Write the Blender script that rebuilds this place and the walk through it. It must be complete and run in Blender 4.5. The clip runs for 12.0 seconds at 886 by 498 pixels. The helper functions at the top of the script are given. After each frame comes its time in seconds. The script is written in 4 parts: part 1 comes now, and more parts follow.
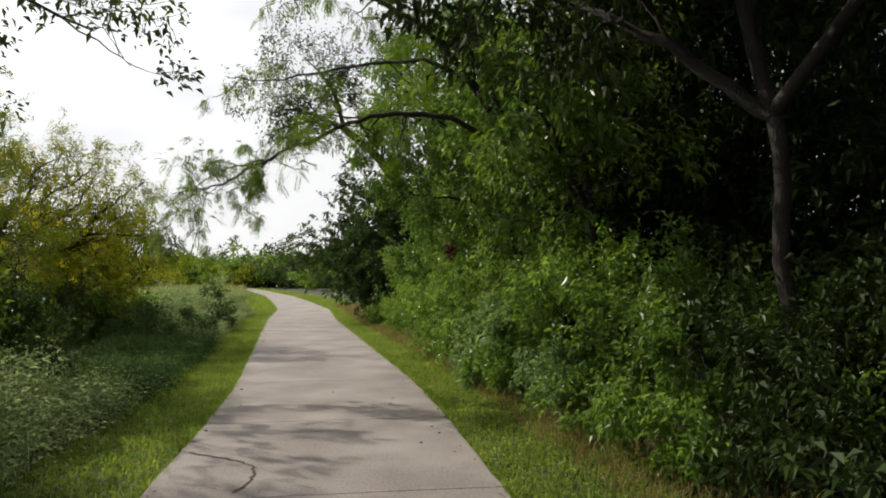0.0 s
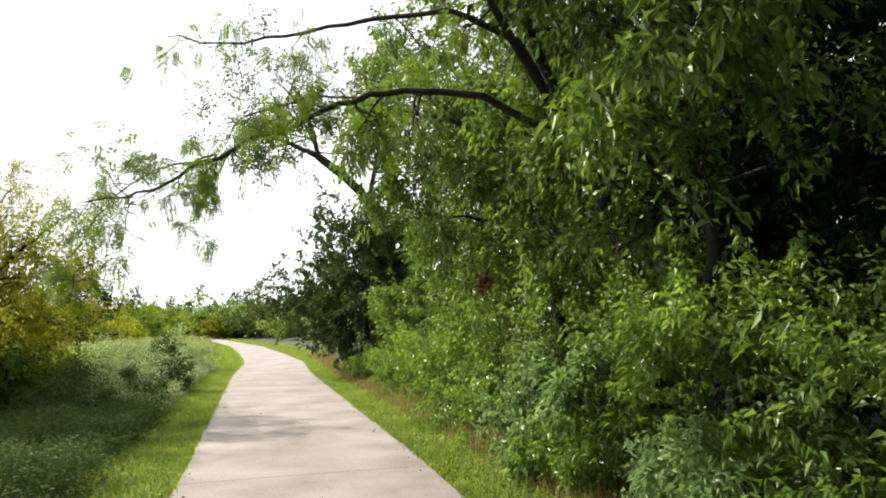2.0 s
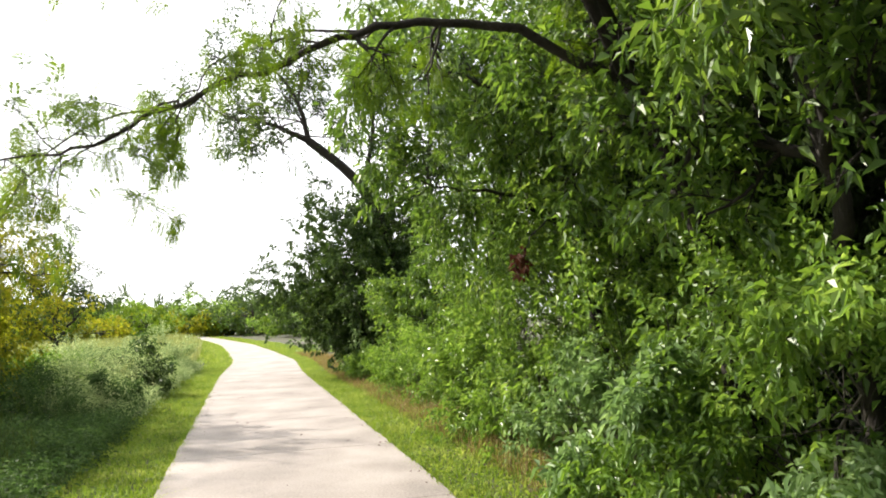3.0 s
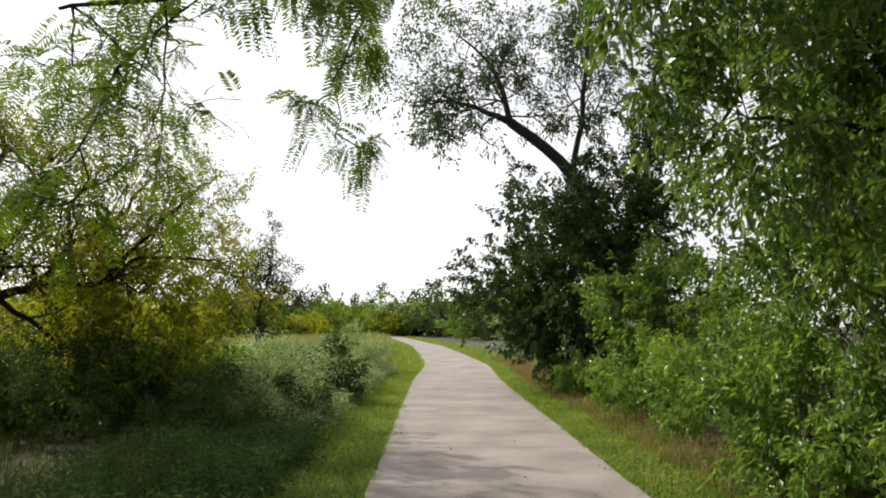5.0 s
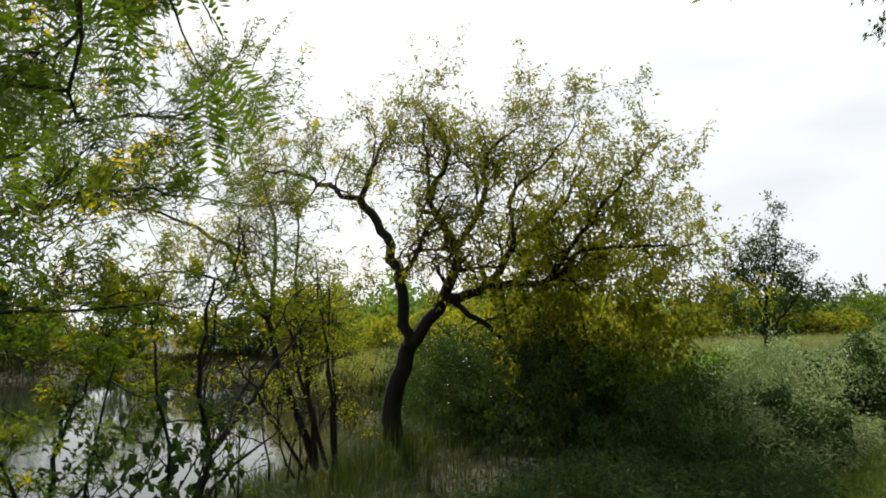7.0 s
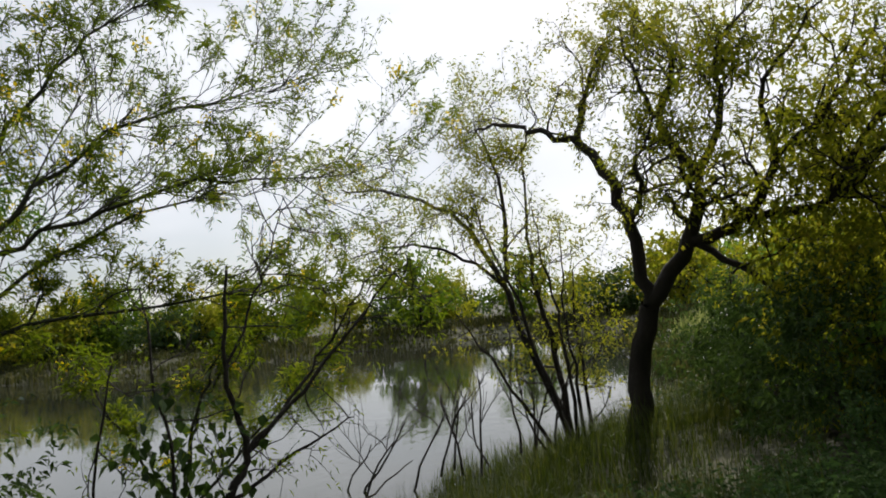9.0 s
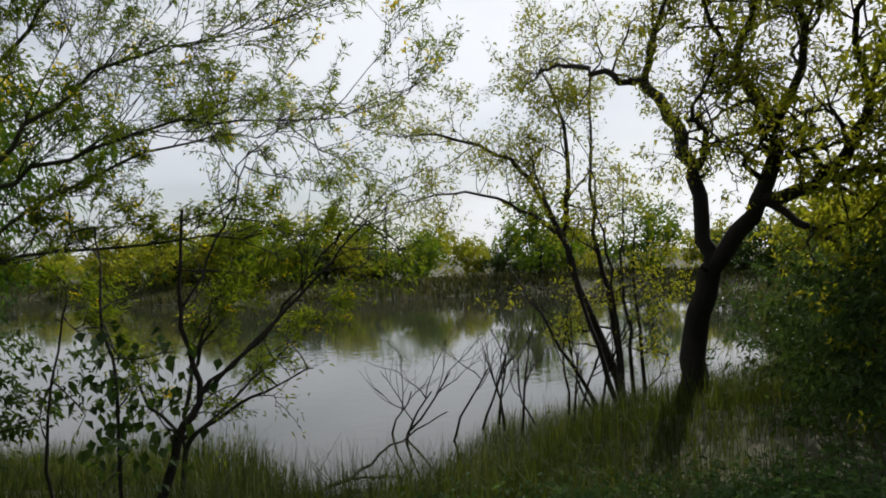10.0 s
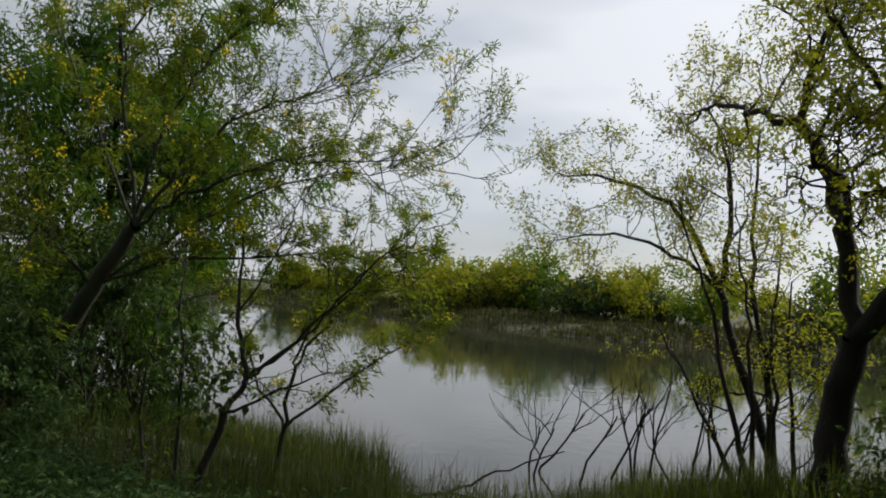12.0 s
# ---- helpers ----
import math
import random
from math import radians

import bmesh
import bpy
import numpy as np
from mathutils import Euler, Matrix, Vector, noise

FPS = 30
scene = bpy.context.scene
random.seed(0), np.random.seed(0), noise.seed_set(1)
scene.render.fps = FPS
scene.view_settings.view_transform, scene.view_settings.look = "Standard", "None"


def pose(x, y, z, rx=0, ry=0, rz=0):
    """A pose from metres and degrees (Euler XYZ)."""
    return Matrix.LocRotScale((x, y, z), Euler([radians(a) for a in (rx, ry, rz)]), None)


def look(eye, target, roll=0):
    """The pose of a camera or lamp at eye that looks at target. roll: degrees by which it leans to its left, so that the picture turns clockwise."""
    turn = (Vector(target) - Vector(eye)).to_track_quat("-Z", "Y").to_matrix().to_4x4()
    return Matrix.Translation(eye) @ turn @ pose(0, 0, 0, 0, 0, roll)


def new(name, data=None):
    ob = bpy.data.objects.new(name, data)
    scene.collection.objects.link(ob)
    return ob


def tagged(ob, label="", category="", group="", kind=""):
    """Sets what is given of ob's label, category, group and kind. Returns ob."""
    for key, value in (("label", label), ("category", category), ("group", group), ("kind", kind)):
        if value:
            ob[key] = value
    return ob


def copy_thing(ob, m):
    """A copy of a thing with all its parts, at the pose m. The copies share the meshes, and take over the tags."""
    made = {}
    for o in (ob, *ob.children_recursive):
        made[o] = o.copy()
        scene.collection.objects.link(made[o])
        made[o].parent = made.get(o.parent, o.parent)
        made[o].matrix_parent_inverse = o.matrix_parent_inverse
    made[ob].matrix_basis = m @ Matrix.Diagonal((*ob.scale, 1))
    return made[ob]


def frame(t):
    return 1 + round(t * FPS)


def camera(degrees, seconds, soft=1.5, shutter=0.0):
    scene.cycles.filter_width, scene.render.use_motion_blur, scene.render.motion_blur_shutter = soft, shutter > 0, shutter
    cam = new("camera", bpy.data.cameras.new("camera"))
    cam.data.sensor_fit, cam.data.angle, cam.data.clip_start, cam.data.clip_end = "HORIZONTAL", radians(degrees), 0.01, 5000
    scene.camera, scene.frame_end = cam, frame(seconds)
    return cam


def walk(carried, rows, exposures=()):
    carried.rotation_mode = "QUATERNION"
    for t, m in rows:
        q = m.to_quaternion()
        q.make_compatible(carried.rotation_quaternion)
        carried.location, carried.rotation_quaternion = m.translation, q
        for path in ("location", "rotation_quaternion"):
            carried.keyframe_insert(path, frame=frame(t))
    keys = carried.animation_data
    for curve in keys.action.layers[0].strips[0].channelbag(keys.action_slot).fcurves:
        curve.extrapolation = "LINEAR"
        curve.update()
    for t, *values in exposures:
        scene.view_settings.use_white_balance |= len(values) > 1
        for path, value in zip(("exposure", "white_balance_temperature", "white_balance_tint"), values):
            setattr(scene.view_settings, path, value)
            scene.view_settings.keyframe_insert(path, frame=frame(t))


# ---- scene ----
cam = camera(65.4, 12.0, soft=1.9)
PATH = [
    (0, pose(0.000, 0.000, 1.500, 92.50, -0.00, 0.00)),
    (0.5, pose(-0.140, 0.760, 1.500, 95.80, 0.77, 0.73)),
    (1, pose(-0.310, 1.460, 1.500, 94.00, 1.62, -0.53)),
    (1.5, pose(-0.450, 2.190, 1.500, 94.40, 2.58, 0.61)),
    (2, pose(-0.610, 2.890, 1.500, 96.20, 1.40, -2.34)),
    (2.5, pose(-0.710, 3.640, 1.500, 96.00, 1.85, -3.42)),
    (4.5, pose(-1.430, 6.250, 1.500, 95.59, 2.98, 5.03)),
    (5, pose(-1.620, 6.840, 1.500, 96.45, 0.08, 12.01)),
    (5.5, pose(-1.760, 7.420, 1.500, 91.27, -1.61, 18.85)),
    (6, pose(-1.810, 8.000, 1.500, 90.82, 0.15, 27.33)),
    (6.5, pose(-1.980, 8.550, 1.500, 96.99, -1.81, 37.06)),
    (7, pose(-2.100, 9.040, 1.500, 96.80, 0.80, 53.15)),
    (7.5, pose(-2.340, 9.470, 1.500, 96.77, -2.61, 62.07)),
    (9.5, pose(-2.299, 12.096, 1.500, 93.50, 5.60, 91.70)),
    (10, pose(-2.639, 12.535, 1.500, 90.80, 2.20, 97.50)),
    (10.5, pose(-2.823, 12.935, 1.500, 90.50, 3.30, 111.50)),
    (11, pose(-2.835, 13.388, 1.500, 93.50, -1.00, 116.90)),
    (11.5, pose(-2.900, 13.908, 1.500, 92.40, -3.20, 121.30)),
    (12, pose(-2.961, 14.536, 1.500, 93.40, -3.50, 122.80)),
]
walk(cam, PATH, exposures=[(t, e, k, 10) for t, e, k in (
    (0, -0.25, 6750), (0.5, 0.08, 6750), (1.0, 0.22, 6750), (1.5, 0.38, 6750), (2.0, 0.68, 6750), (2.5, 1.0, 6750), (2.7, 1.05, 6750), (4.3, 0.5, 6750),
    (4.6, 0.35, 6750), (5.0, -0.05, 6750), (5.5, -0.45, 6700), (6.5, -0.5, 6520), (7.5, -0.15, 6500), (9.5, -0.47, 6400), (12.0, -0.58, 6350))])

# ---- world and sun ----
SUN_AZ, SUN_EL = radians(64), radians(37)
SUN_DIR = Vector((-math.sin(SUN_AZ) * math.cos(SUN_EL), math.cos(SUN_AZ) * math.cos(SUN_EL), math.sin(SUN_EL)))
world = bpy.data.worlds.new("sky")
scene.world = world
world.use_nodes = True
wn, wl = world.node_tree.nodes, world.node_tree.links
wbg = wn["Background"]
sky = wn.new("ShaderNodeTexSky")
sky.sky_type, sky.sun_disc = "NISHITA", False
sky.sun_elevation, sky.sun_rotation = SUN_EL, -SUN_AZ
sky.dust_density, sky.ozone_density = 1.5, 1.0
wco, wmap = wn.new("ShaderNodeTexCoord"), wn.new("ShaderNodeMapping")
wmap.inputs["Scale"].default_value = (1.0, 1.0, 3.2)
wnoise, wramp = wn.new("ShaderNodeTexNoise"), wn.new("ShaderNodeMapRange")
wnoise.inputs["Scale"].default_value, wnoise.inputs["Detail"].default_value = 1.3, 4
wramp.inputs["From Min"].default_value, wramp.inputs["From Max"].default_value = 0.3, 0.52
wramp.inputs["To Min"].default_value, wramp.inputs["To Max"].default_value = 0.32, 0.95
# thin cloud scatters more light round the sun
wdot, wglow = wn.new("ShaderNodeVectorMath"), wn.new("ShaderNodeMapRange")
wdot.operation = "DOT_PRODUCT"
wdot.inputs[1].default_value = SUN_DIR
wglow.inputs["From Min"].default_value, wglow.inputs["From Max"].default_value = -0.2, 1.0
wglow.inputs["To Min"].default_value, wglow.inputs["To Max"].default_value = 6.0, 15.5
wcol = wn.new("ShaderNodeVectorMath")
wcol.operation = "SCALE"
wcol.inputs[0].default_value = (0.97, 0.99, 1.03)
wmix = wn.new("ShaderNodeMix")
wmix.data_type = "RGBA"
wl.new(wco.outputs["Generated"], wmap.inputs["Vector"])
wl.new(wco.outputs["Generated"], wdot.inputs[0])
wl.new(wdot.outputs["Value"], wglow.inputs["Value"])
wl.new(wglow.outputs["Result"], wcol.inputs["Scale"])
wl.new(wmap.outputs["Vector"], wnoise.inputs["Vector"])
wl.new(wnoise.outputs["Fac"], wramp.inputs["Value"])
wl.new(wramp.outputs["Result"], wmix.inputs["Factor"])
wl.new(sky.outputs["Color"], wmix.inputs["A"])
wl.new(wcol.outputs["Vector"], wmix.inputs["B"])
wl.new(wmix.outputs["Result"], wbg.inputs["Color"])
wbg.inputs["Strength"].default_value = 0.1
sun = new("sun", bpy.data.lights.new("sun", "SUN"))
sun.data.energy, sun.data.angle, sun.data.color = 5.4, radians(0.6), (1.0, 0.94, 0.85)
sun.matrix_world = look(SUN_DIR * 60, (0, 0, 0))


# ---- materials ----
def mat_base(name, rough=0.8):
    m = bpy.data.materials.new(name)
    m.use_nodes = True
    p = m.node_tree.nodes["Principled BSDF"]
    p.inputs["Roughness"].default_value = rough
    return m, m.node_tree.nodes, m.node_tree.links, p


def ramp_node(n, stops):
    rp = n.new("ShaderNodeValToRGB")
    while len(rp.color_ramp.elements) < len(stops):
        rp.color_ramp.elements.new(0.5)
    for e, (pos, c) in zip(rp.color_ramp.elements, stops):
        e.position, e.color = pos, (*c, 1)
    return rp


def leaf_mat(name, dark, mid, light, trans=0.35, rough=0.45, gloss=0.22):
    """A leaf: colour varies leaf by leaf and in broad drifts, some light passes through."""
    m, n, l, p = mat_base(name, rough)
    p.inputs["Specular IOR Level"].default_value = gloss
    geo = n.new("ShaderNodeNewGeometry")
    rp = ramp_node(n, [(0.0, dark), (0.55, mid), (1.0, light)])
    no = n.new("ShaderNodeTexNoise")
    no.inputs["Scale"].default_value, no.inputs["Detail"].default_value = 1.3, 3
    tc = n.new("ShaderNodeTexCoord")
    l.new(tc.outputs["Object"], no.inputs["Vector"])
    mx = n.new("ShaderNodeMath")
    mx.operation = "MULTIPLY_ADD"
    mx.inputs[1].default_value = 0.62
    add = n.new("ShaderNodeMath")
    add.operation = "MULTIPLY_ADD"
    add.inputs[1].default_value, add.inputs[2].default_value = 0.9, -0.25
    l.new(no.outputs["Fac"], add.inputs[0])
    l.new(geo.outputs["Random Per Island"], mx.inputs[0])
    l.new(add.outputs[0], mx.inputs[2])
    l.new(mx.outputs[0], rp.inputs["Fac"])
    l.new(rp.outputs["Color"], p.inputs["Base Color"])
    tr = n.new("ShaderNodeBsdfTranslucent")
    hs = n.new("ShaderNodeHueSaturation")
    hs.inputs["Value"].default_value, hs.inputs["Saturation"].default_value, hs.inputs["Hue"].default_value = 1.9, 1.08, 0.485
    l.new(rp.outputs["Color"], hs.inputs["Color"])
    l.new(hs.outputs["Color"], tr.inputs["Color"])
    mxs = n.new("ShaderNodeMixShader")
    mxs.inputs["Fac"].default_value = trans
    l.new(p.outputs["BSDF"], mxs.inputs[1])
    l.new(tr.outputs["BSDF"], mxs.inputs[2])
    l.new(mxs.outputs["Shader"], n["Material Output"].inputs["Surface"])
    return m


def rough_mat(name, stops, scale, rough=0.9, bump=0.3, stretch=(1, 1, 1), fine=14.0):
    """Two scales of noise for colour, and fine relief."""
    m, n, l, p = mat_base(name, rough)
    tc, mp = n.new("ShaderNodeTexCoord"), n.new("ShaderNodeMapping")
    mp.inputs["Scale"].default_value = stretch
    a, b = n.new("ShaderNodeTexNoise"), n.new("ShaderNodeTexNoise")
    a.inputs["Scale"].default_value, a.inputs["Detail"].default_value = scale, 6
    b.inputs["Scale"].default_value, b.inputs["Detail"].default_value = scale * fine, 4
    l.new(tc.outputs["Object"], mp.inputs["Vector"])
    mixf = n.new("ShaderNodeMath")
    mixf.operation = "MULTIPLY_ADD"
    mixf.inputs[1].default_value = 0.4
    half = n.new("ShaderNodeMath")
    half.operation = "MULTIPLY"
    half.inputs[1].default_value = 0.6
    for t in (a, b):
        l.new(mp.outputs["Vector"], t.inputs["Vector"])
    l.new(a.outputs["Fac"], half.inputs[0])
    l.new(b.outputs["Fac"], mixf.inputs[0])
    l.new(half.outputs[0], mixf.inputs[2])
    rp = ramp_node(n, stops)
    l.new(mixf.outputs[0], rp.inputs["Fac"])
    l.new(rp.outputs["Color"], p.inputs["Base Color"])
    bp = n.new("ShaderNodeBump")
    bp.inputs["Strength"].default_value, bp.inputs["Distance"].default_value = bump, 0.02
    l.new(b.outputs["Fac"], bp.inputs["Height"])
    l.new(bp.outputs["Normal"], p.inputs["Normal"])
    return m


M_SOIL = rough_mat("soil", [(0.3, (0.02, 0.022, 0.01)), (0.5, (0.045, 0.048, 0.02)), (0.72, (0.09, 0.072, 0.04))], 0.9, 0.95, 0.6)
M_CONC = rough_mat("concrete", [(0.32, (0.142, 0.123, 0.111)), (0.5, (0.237, 0.207, 0.188)), (0.66, (0.318, 0.285, 0.26))], 1.1, 0.85, 0.12, fine=40)
M_CRACK = rough_mat("crack_dirt", [(0.3, (0.03, 0.025, 0.018)), (0.7, (0.07, 0.055, 0.04))], 8, 0.95, 0.3)
M_BARK = rough_mat("bark", [(0.3, (0.009, 0.007, 0.005)), (0.55, (0.022, 0.017, 0.012)), (0.75, (0.05, 0.04, 0.03))], 6, 0.9, 0.8, (1, 1, 0.3))
M_BARK_GREY = rough_mat("bark_grey", [(0.3, (0.025, 0.022, 0.016)), (0.55, (0.055, 0.048, 0.036)), (0.75, (0.1, 0.09, 0.07))], 6, 0.9, 0.7, (1, 1, 0.3))
M_BARK_GREEN = rough_mat("bark_green", [(0.3, (0.012, 0.013, 0.006)), (0.6, (0.03, 0.032, 0.013))], 6, 0.8, 0.5, (1, 1, 0.3))
L_THICK = leaf_mat("leaf_thicket", (0.0131, 0.0309, 0.00667), (0.0357, 0.0721, 0.012), (0.075, 0.134, 0.024), 0.24, 0.36, 0.4)
# brighter copy of the thicket leaf: sunlight on the front growth, put into colour
L_THICK2 = leaf_mat("leaf_thicket_lit", (0.0429, 0.0876, 0.016), (0.113, 0.206, 0.032), (0.238, 0.34, 0.08), 0.42, 0.36, 0.45)
# darkest thicket leaf: the shade of its hollows is painted into the colour
L_SHADED = leaf_mat("leaf_thicket_shaded", (0.0093, 0.018, 0.00494), (0.0233, 0.042, 0.00988), (0.0488, 0.078, 0.0185), 0.15, 0.5, 0.12)
L_MID = leaf_mat("leaf_thicket_mid", (0.0298, 0.0639, 0.0133), (0.0786, 0.149, 0.024), (0.179, 0.268, 0.0534), 0.4, 0.34, 0.45)
L_PALE = leaf_mat("leaf_pale", (0.07, 0.13, 0.04), (0.14, 0.23, 0.075), (0.26, 0.36, 0.15), 0.38, 0.4, 0.45)
L_MESQ = leaf_mat("leaf_mesquite", (0.036, 0.075, 0.008), (0.075, 0.135, 0.014), (0.13, 0.2, 0.028), 0.42, 0.55)
L_YEL = leaf_mat("leaf_yellowing", (0.065, 0.095, 0.011), (0.15, 0.175, 0.02), (0.27, 0.25, 0.035), 0.6, 0.55)
L_RET = leaf_mat("leaf_retama", (0.045, 0.085, 0.009), (0.105, 0.155, 0.016), (0.2, 0.23, 0.03), 0.5, 0.55)
L_WILLOW = leaf_mat("leaf_willow", (0.022, 0.062, 0.007), (0.05, 0.115, 0.012), (0.095, 0.18, 0.025), 0.4, 0.5)
L_DARK = leaf_mat("leaf_dark_tree", (0.0156, 0.032, 0.00896), (0.0368, 0.07, 0.0157), (0.0781, 0.125, 0.0291), 0.3, 0.42)
L_WEED = leaf_mat("leaf_weed", (0.0625, 0.106, 0.0405), (0.169, 0.237, 0.0972), (0.45, 0.512, 0.27), 0.42, 0.65)
L_WEEDG = leaf_mat("leaf_weed_green", (0.036, 0.084, 0.012), (0.095, 0.185, 0.026), (0.2, 0.31, 0.055), 0.45, 0.5)
# dark copy of the green weed leaf; shade on the bank painted in
L_WEED_SHADED = leaf_mat("leaf_weed_shaded", (0.016, 0.038, 0.01), (0.04, 0.082, 0.022), (0.105, 0.165, 0.055), 0.35, 0.6)
L_GRASS = leaf_mat("grass", (0.0598, 0.119, 0.0159), (0.141, 0.215, 0.0318), (0.299, 0.344, 0.0922), 0.4, 0.6)
L_DRY = leaf_mat("grass_dry", (0.09, 0.075, 0.022), (0.18, 0.14, 0.05), (0.31, 0.25, 0.11), 0.3, 0.75)
# near-bank grass darkened: part of the bank's shade sits in this colour
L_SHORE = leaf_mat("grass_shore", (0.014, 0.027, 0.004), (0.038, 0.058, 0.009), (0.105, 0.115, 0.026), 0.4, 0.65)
L_SEDGE = leaf_mat("sedge", (0.016, 0.022, 0.006), (0.042, 0.05, 0.014), (0.11, 0.105, 0.035), 0.3, 0.7)
L_MEADOW = leaf_mat("grass_meadow", (0.09, 0.12, 0.036), (0.17, 0.205, 0.066), (0.3, 0.31, 0.13), 0.35, 0.7)
L_FLOWER = leaf_mat("yellow_petals", (0.5, 0.42, 0.02), (0.62, 0.53, 0.03), (0.74, 0.66, 0.06), 0.35, 0.5)
L_DEAD = leaf_mat("leaf_dead", (0.03, 0.012, 0.008), (0.06, 0.022, 0.012), (0.1, 0.04, 0.02), 0.15, 0.7)

M_WATER, n, l, p = mat_base("pond_water", 0.04)
p.inputs["Base Color"].default_value = (0.03, 0.032, 0.022, 1)
p.inputs["IOR"].default_value = 1.33
p.inputs["Specular IOR Level"].default_value = 0.9
tc, mp = n.new("ShaderNodeTexCoord"), n.new("ShaderNodeMapping")
mp.inputs["Scale"].default_value = (1, 1, 1)
na, nb = n.new("ShaderNodeTexNoise"), n.new("ShaderNodeTexNoise")
na.inputs["Scale"].default_value, na.inputs["Detail"].default_value = 3.2, 3
nb.inputs["Scale"].default_value, nb.inputs["Detail"].default_value = 0.16, 2
rr = ramp_node(n, [(0.42, (0.12, 0.12, 0.12)), (0.6, (1, 1, 1))])
l.new(tc.outputs["Object"], mp.inputs["Vector"])
l.new(mp.outputs["Vector"], na.inputs["Vector"])
l.new(mp.outputs["Vector"], nb.inputs["Vector"])
l.new(nb.outputs["Fac"], rr.inputs["Fac"])
mul = n.new("ShaderNodeMath")
mul.operation = "MULTIPLY"
l.new(na.outputs["Fac"], mul.inputs[0])
l.new(rr.outputs["Color"], mul.inputs[1])
bp = n.new("ShaderNodeBump")
bp.inputs["Strength"].default_value, bp.inputs["Distance"].default_value = 0.22, 0.02
l.new(mul.outputs[0], bp.inputs["Height"])
l.new(bp.outputs["Normal"], p.inputs["Normal"])


# ---- mesh helpers ----
def mesh_from(name, verts, faces_flat, sizes, mat, smooth=False):
    """A mesh from arrays: corner indices in one row, and the corner count of each face."""
    me = bpy.data.meshes.new(name)
    verts = np.asarray(verts, dtype=np.float32)
    faces_flat = np.asarray(faces_flat, dtype=np.int32)
    sizes = np.asarray(sizes, dtype=np.int32)
    me.vertices.add(len(verts))
    me.vertices.foreach_set("co", verts.ravel())
    me.loops.add(len(faces_flat))
    me.loops.foreach_set("vertex_index", faces_flat)
    me.polygons.add(len(sizes))
    me.polygons.foreach_set("loop_start", np.concatenate(([0], np.cumsum(sizes)[:-1])).astype(np.int32))
    me.polygons.foreach_set("use_smooth", np.full(len(sizes), smooth))
    me.materials.append(mat)
    me.update(calc_edges=True)
    return me


def part(name, me, parent, label=""):
    ob = new(name, me)
    ob.parent = parent
    return tagged(ob, label)


def unit(v):
    return v / np.maximum(np.linalg.norm(v, axis=-1, keepdims=True), 1e-9)


def leaves(name, P, D, L, W, mat, rng, fold=0.25, droop=0.25):
    """Folded pointed leaves, two triangles each: base P, direction D, length L, width W."""
    k = len(P)
    D = unit(D)
    S = unit(np.cross(D, rng.normal(size=(k, 3)) * 0.6 + np.array([0, 0, 1.0])))
    N = np.cross(S, D)
    L, W = np.broadcast_to(L, k)[:, None], np.broadcast_to(W, k)[:, None]
    mid = P + D * L * 0.45
    tip = P + D * L - np.array([0, 0, 1.0]) * L * droop
    V = np.stack([P, mid + S * W * 0.5 + N * W * fold, tip, mid - S * W * 0.5 + N * W * fold], axis=1).reshape(-1, 3)
    base = (np.arange(k) * 4)[:, None]
    F = np.concatenate([base + 0, base + 1, base + 2, base + 0, base + 2, base + 3], axis=1).ravel()
    return mesh_from(name, V, F, np.full(2 * k, 3), mat)


def blades(name, P, H, W, lean, mat, rng):
    """Bent grass blades, a quad and a triangle each."""
    k = len(P)
    a = rng.uniform(0, 2 * np.pi, k)
    out = np.stack([np.cos(a), np.sin(a), np.zeros(k)], 1)
    side = np.stack([-np.sin(a), np.cos(a), np.zeros(k)], 1)
    H, W = np.broadcast_to(H, k)[:, None], np.broadcast_to(W, k)[:, None]
    le = (np.abs(rng.normal(size=k)) * lean)[:, None]
    up = np.array([0, 0, 1.0])
    m = P + up * H * 0.55 + out * H * le * 0.3
    t = P + up * H * (1 - 0.35 * np.minimum(le, 1)) + out * H * le
    V = np.stack([P - side * W / 2, P + side * W / 2, m + side * W * 0.4, m - side * W * 0.4, t], 1).reshape(-1, 3)
    b = (np.arange(k) * 5)[:, None]
    F = np.concatenate([b, b + 1, b + 2, b + 3, b + 3, b + 2, b + 4], 1).ravel()
    return mesh_from(name, V, F, np.tile([4, 3], k), mat)


def tubes(name, lines, mat, sides=6):
    """Tapered tubes along polylines [(points, radii), ...], joined into one mesh."""
    VV, FF, SS, off = [], [], [], 0
    for pts, rad in lines:
        pts, rad = np.asarray(pts, float), np.asarray(rad, float)
        k = len(pts)
        sd = sides if rad[0] > 0.012 else 3
        T = unit(np.gradient(pts, axis=0))
        ref = np.array([0, 0, 1.0]) if abs(T[0, 2]) < 0.85 else np.array([1.0, 0, 0])
        A = unit(np.cross(T, ref))
        B = np.cross(T, A)
        ang = np.linspace(0, 2 * np.pi, sd, endpoint=False)
        ring = A[:, None] * np.cos(ang)[None, :, None] + B[:, None] * np.sin(ang)[None, :, None]
        V = pts[:, None] + ring * rad[:, None, None]
        VV.append(V.reshape(-1, 3))
        i = np.arange(k - 1)[:, None] * sd
        j = np.arange(sd)[None]
        jn = (j + 1) % sd
        q = np.stack([i + j, i + jn, i + sd + jn, i + sd + j], -1).reshape(-1, 4) + off
        FF.append(q.ravel())
        SS.append(np.full(len(q), 4))
        off += k * sd
    return mesh_from(name, np.concatenate(VV), np.concatenate(FF), np.concatenate(SS), mat, True)


